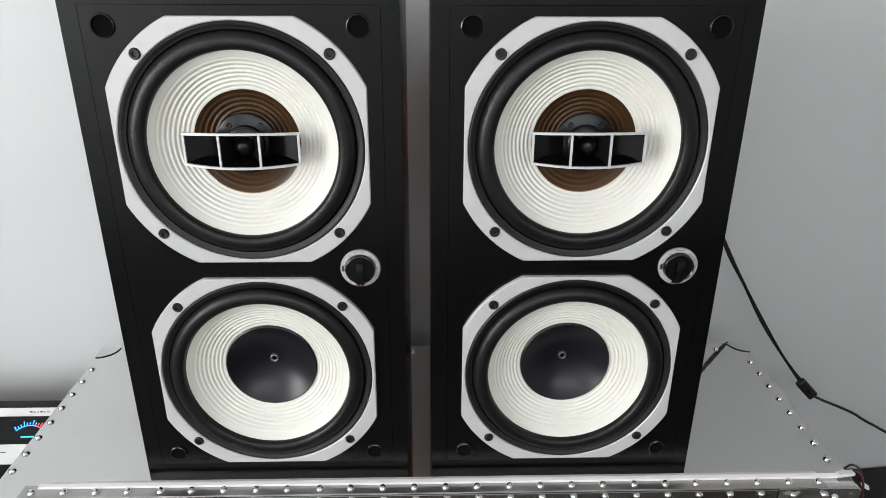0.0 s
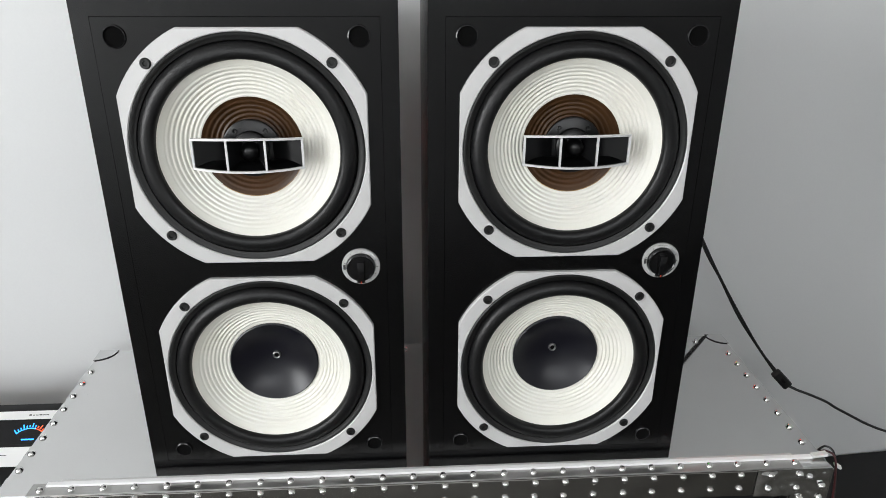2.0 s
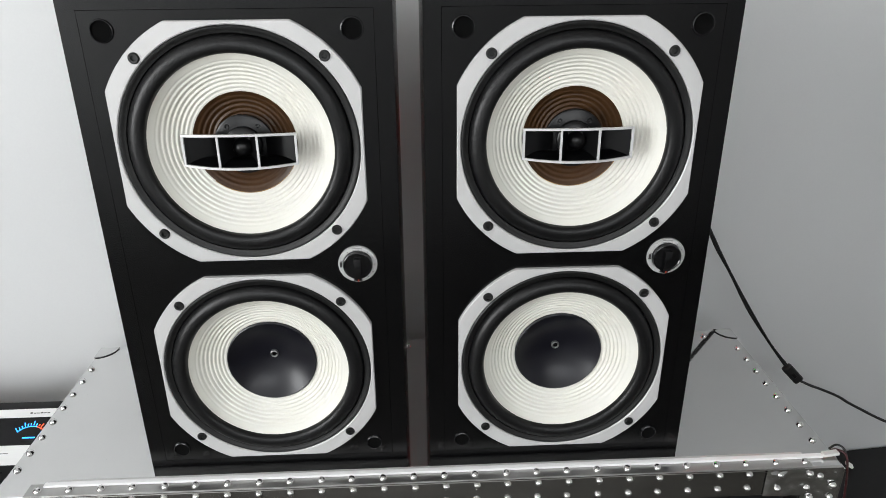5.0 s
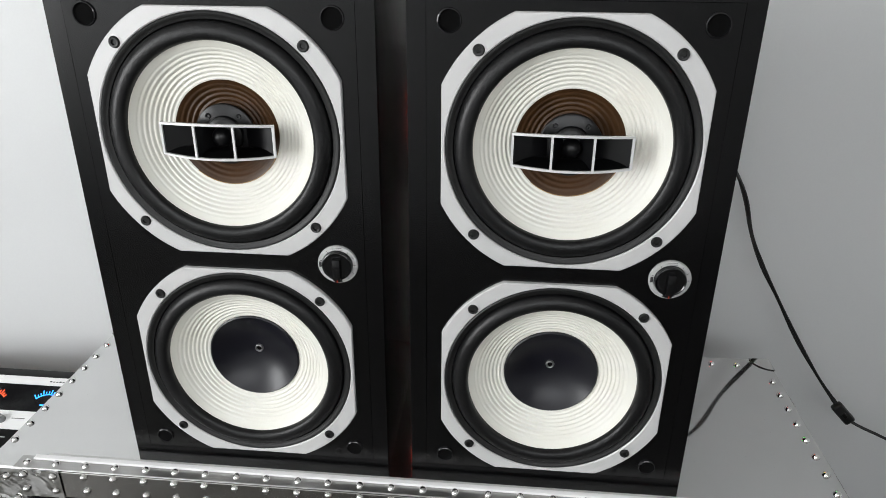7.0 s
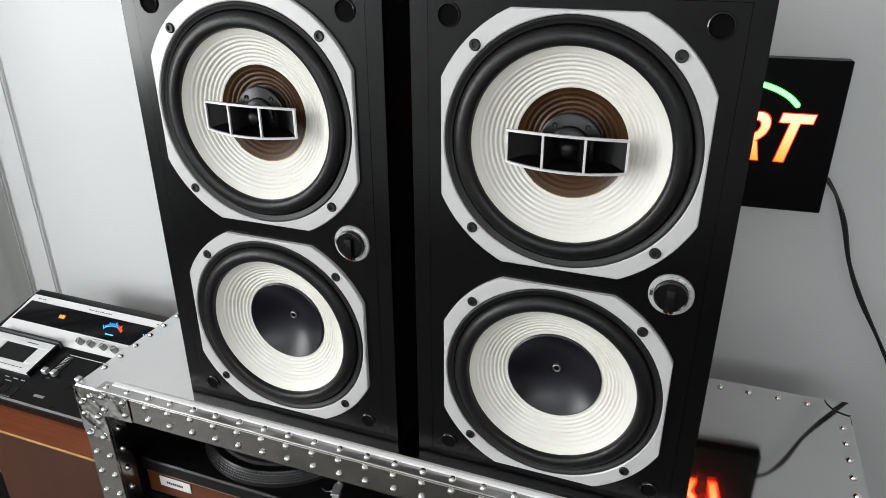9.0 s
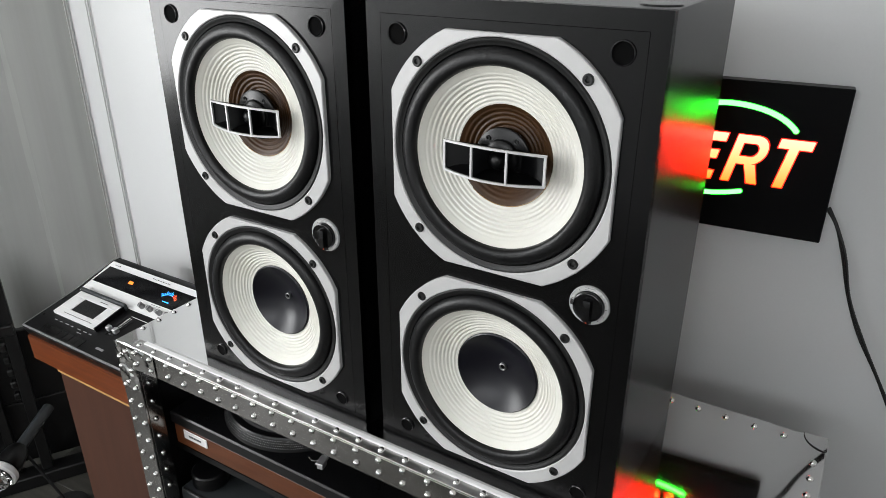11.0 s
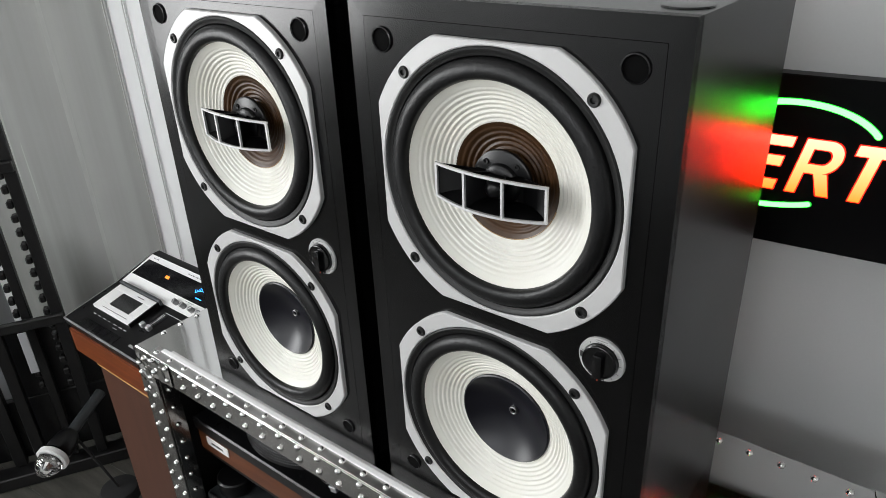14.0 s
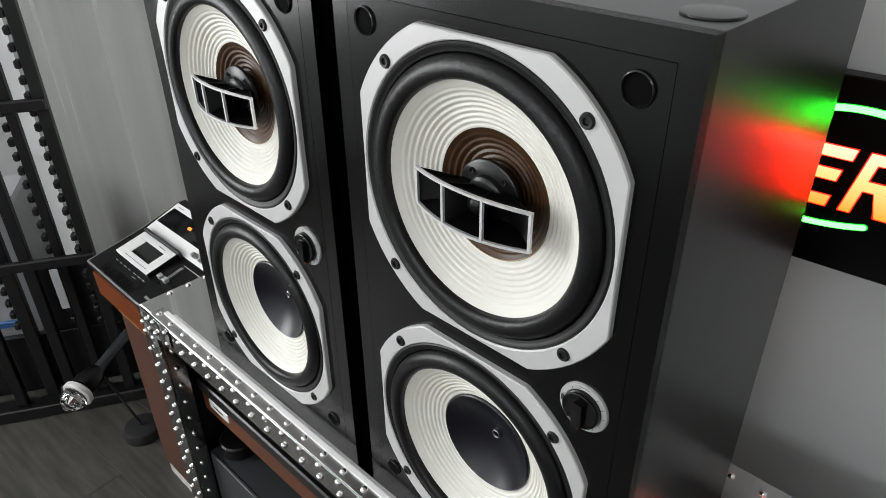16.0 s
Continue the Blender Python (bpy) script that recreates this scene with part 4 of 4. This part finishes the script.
part("arm_rest", boxes((HX + 0.012, HX + 0.018, HY + 0.075, HY + 0.081, 0.6682, HZ - 0.001), bev=0.001), PLASTIC, tt)
pl = part("platter", move(lathe([(0.0, -0.024), (0.138, -0.024), (0.143, -0.026), (0.148, -0.025), (0.150, -0.022), (0.158, -0.004), (0.159, 0.0)], 96), pose(-0.314, 0.970, 0.6685, -90, 0, 0)), PLASTIC, tt, "black platter with a dotted rim")
part("mat", move(lathe([(0.0, -0.0278), (0.130, -0.0278), (0.134, -0.0245)], 64), pose(-0.314, 0.970, 0.6685, -90, 0, 0)), MATTE, pl)
bm = bmesh.new()
for row in range(4):
    for k in range(96):
        a = -2.75 + 2.4 * (k + 0.5 * (row % 2)) / 96
        r, z = 0.1515 + 0.0018 * row, 0.6685 + 0.0203 - 0.0041 * row
        p = Vector((-0.314 + (r + 0.0008) * math.cos(a), 0.970 + (r + 0.0008) * math.sin(a), z))
        s = 0.00072
        u, w = Vector((-math.sin(a), math.cos(a), 0)) * s, Vector((0.35 * math.cos(a), 0.35 * math.sin(a), -0.93)) * s
        bm.faces.new([bm.verts.new(p + q) for q in (u, w, -u, -w)])
ob = part("strobe_dots", bm, SILVER, tt, "rows of pale strobe dots")
ob["kind"] = "stuff"
badge = part("name_plate", boxes((-0.494, -0.426, 0.8035, 0.8058, 0.613, 0.634), bev=0.0008), FACE, tt, "silver name plate")
part("lettering", boxes(*[(-0.478 + 0.0046 * k, -0.4748 + 0.0046 * k, 0.8030, 0.8036, 0.6215, 0.6262) for k in range(8)]), INK, badge)
shelf = single("rack_shelf", boxes((X0 + 0.017, X1 - 0.017, Y0 + 0.075, Y1 - 0.0135, 0.540, 0.5545)), MATTE, "black shelf inside the case", "shelf")
amp = thing("black_device", "dark grey box-shaped device inside the case", "device")
part("body", boxes((-0.522, -0.05, 0.788, 1.10, 0.0755, 0.482), bev=0.012, seg=3), GREYTOP, amp)
part("top_rim", tube([(-0.51, 0.792, 0.4805), (-0.06, 0.792, 0.4805)], 0.003, 8, 1), PLASTIC, amp)
for x in (-0.46, -0.09):
    part("foot", move(lathe([(0.0, 0.0), (0.02, 0.0), (0.022, 0.03), (0.0, 0.0305)], 20), pose(x, 0.85, 0.0452, 90, 0, 0)), MATTE, amp)
    part("foot", move(lathe([(0.0, 0.0), (0.02, 0.0), (0.022, 0.03), (0.0, 0.0305)], 20), pose(x, 1.05, 0.0452, 90, 0, 0)), MATTE, amp)
puck = single("black_canister", move(lathe([(0.0, 0.0), (0.036, 0.0), (0.038, -0.003), (0.038, -0.030), (0.035, -0.033), (0.0, -0.033)], 40), pose(-0.478, 0.838, 0.4825, -90, 0, 0)), PLASTIC, "round black canister standing on the grey device", "canister")

# ---------------------------------------------------------------- tall black rack in the corner
RD = Matrix.Translation((-1.374, 0.916, 0)) @ pose(0, 0, 0, 0, 0, 59.5)     # x runs along its front, away from the camera
rack = thing("steel_rack", "tall black open rack with toothed uprights", "rack", m=RD)
TOOTH = mesh_of("tooth", boxes((-0.017, 0.0, -0.012, 0.012, -0.011, 0.011), bev=0.004), STEEL)
for x0, y0, w, teeth in ((0.015, 0.0, 0.030, 1), (-0.070, 0.02, 0.024, 1), (-0.15, 0.0, 0.030, 0), (-0.215, 0.03, 0.035, 1), (-0.30, 0.0, 0.03, 1), (-0.50, 0.0, 0.045, 1)):
    up = part("upright", boxes((x0 - w, x0, y0 - 0.012, y0 + 0.014, 0.045, 1.95), bev=0.002), STEEL, rack, "toothed upright" if teeth else "")
    if teeth:
        for k in range(40):
            part("tooth", TOOTH, None, up, m=pose(x0 - w, y0, 0.32 + 0.041 * k))
for x0, z in ((-0.62, 0.985), (-0.62, 0.53), (-0.62, 1.9)):
    part("cross_bar", boxes((x0, 0.015, -0.030, -0.0125, z, z + 0.030), bev=0.003), STEEL, rack)
part("base_rail", boxes((-0.70, 0.16, -0.03, 0.03, 0.0, 0.044), bev=0.003), STEEL, rack)
part("back_rail", boxes((-0.70, 0.05, 0.40, 0.45, 0.0, 0.044), bev=0.003), STEEL, rack)
part("rear_panel", boxes((-0.52, 0.10, 0.055, 0.075, 0.045, 0.26), bev=0.003), STEEL, rack, "black lower panel")
part("rear_panel", boxes((-0.19, 0.10, 0.055, 0.075, 0.262, 0.50), bev=0.003), STEEL, rack, "black upper panel")

part("strap", boxes((-0.106, -0.084, -0.0355, -0.0315, 0.395, 0.530), bev=0.001), BOXGREY, rack, "pale strap hanging from the cross bar")

box_ob = thing("storage_box", "pale grey plastic box with a blue lid edge behind the rack", "box", m=RD)
part("body", boxes((-0.45, -0.205, 0.12, 0.38, 0.0445, 0.66), bev=0.01), BOXGREY, box_ob)
part("clip", boxes((-0.36, -0.255, 0.108, 0.1195, 0.264, 0.286), bev=0.003), BLUEPL, box_ob, "blue clip")

# ---------------------------------------------------------------- party light on a round foot
pl_ = thing("party_light", "crystal-domed party light bulb on a black stand with a round foot", "lamp")
g0, g1 = Vector((-1.222, 0.725, 0.222)), Vector((-1.328, 0.935, 0.265))
ax = (g1 - g0).normalized()
AM = Matrix.Translation(g0) @ ax.to_track_quat("Y", "Z").to_matrix().to_4x4()
part("dome", move(lathe([(0.0, -0.047), (0.014, -0.042), (0.026, -0.030), (0.034, -0.015), (0.037, 0.001)], 9), AM), DOME, pl_, "clear faceted dome", angle=5)
part("reflector", move(lathe([(0.0, -0.026), (0.007, -0.020), (0.012, -0.008), (0.030, -0.001), (0.033, 0.001)], 7), AM), CHROME, pl_, "bright faceted reflector", angle=5)
part("collar", move(lathe([(0.0, 0.004), (0.040, 0.004), (0.044, 0.007), (0.043, 0.020), (0.036, 0.026), (0.0, 0.027)], 32), AM), WHITEPL, pl_, "white plastic collar")
part("lamp_board", move(lathe([(0.0, 0.0012), (0.033, 0.0012), (0.034, 0.0035)], 24), AM), GREYTOP, pl_)
part("socket", move(lathe([(0.034, 0.031), (0.036, 0.045), (0.030, 0.085), (0.022, 0.10), (0.0, 0.101)], 28), AM), PLASTIC, pl_)
part("arm", tube([AM @ Vector((0, 0.10, 0)), AM @ Vector((0, 0.25, 0.0))], 0.016, 14, 1), GREYTOP, pl_, "black rubber arm")
part("stem", tube([(-1.192, 0.862, 0.03), (-1.23, 0.84, 0.13), (-1.268, 0.815, 0.235)], 0.004, 10, 2), MATTE, pl_)
part("foot", move(lathe([(0.0, -0.034), (0.044, -0.034), (0.052, -0.031), (0.057, -0.022), (0.058, 0.0), (0.0, 0.0)], 40), pose(-1.192, 0.862, 0.0002, -90, 0, 0)), MATTE, pl_, "round black foot")

# ---------------------------------------------------------------- floor of dark planks
fl = thing("floor", "dark grey-brown wood-look laminate plank floor", "floor", kind="structure")
part("underlay", boxes((LEFT - 0.12, RIGHT + 0.12, FRONT - 0.12, 1.8, -0.03, -0.012)), SEAM, fl)
PLANK = mesh_of("plank", boxes((0, 1.1992, 0, 0.1897, -0.0115, 0.0), bev=0.0008), FLOOR)
FR = pose(-1.25, 0.727, 0, 0, 0, 4.5)
for r in range(-17, 3):
    yc = 0.1904 * r + 0.095
    lo, hi = [(X + 1.25 + math.sin(radians(4.5)) * yc) / math.cos(radians(4.5)) for X in (LEFT - 0.06, RIGHT + 0.06)]
    for k in range(7):
        x = -2.4 + 1.2 * k + (r * 0.437) % 1.2 - 0.6
        a, b = max(x, lo), min(x + 1.1992, hi)
        if b - a < 0.05 or (FR @ Vector(((a + b) / 2, yc, 0))).y < FRONT + 0.03:
            continue
        whole = b - a > 1.199
        part("plank", PLANK if whole else mesh_of("plank", boxes((0, b - a, 0, 0.1897, -0.0115, 0.0), bev=0.0008), FLOOR), None, fl, m=FR @ pose(a, 0.1904 * r, 0))
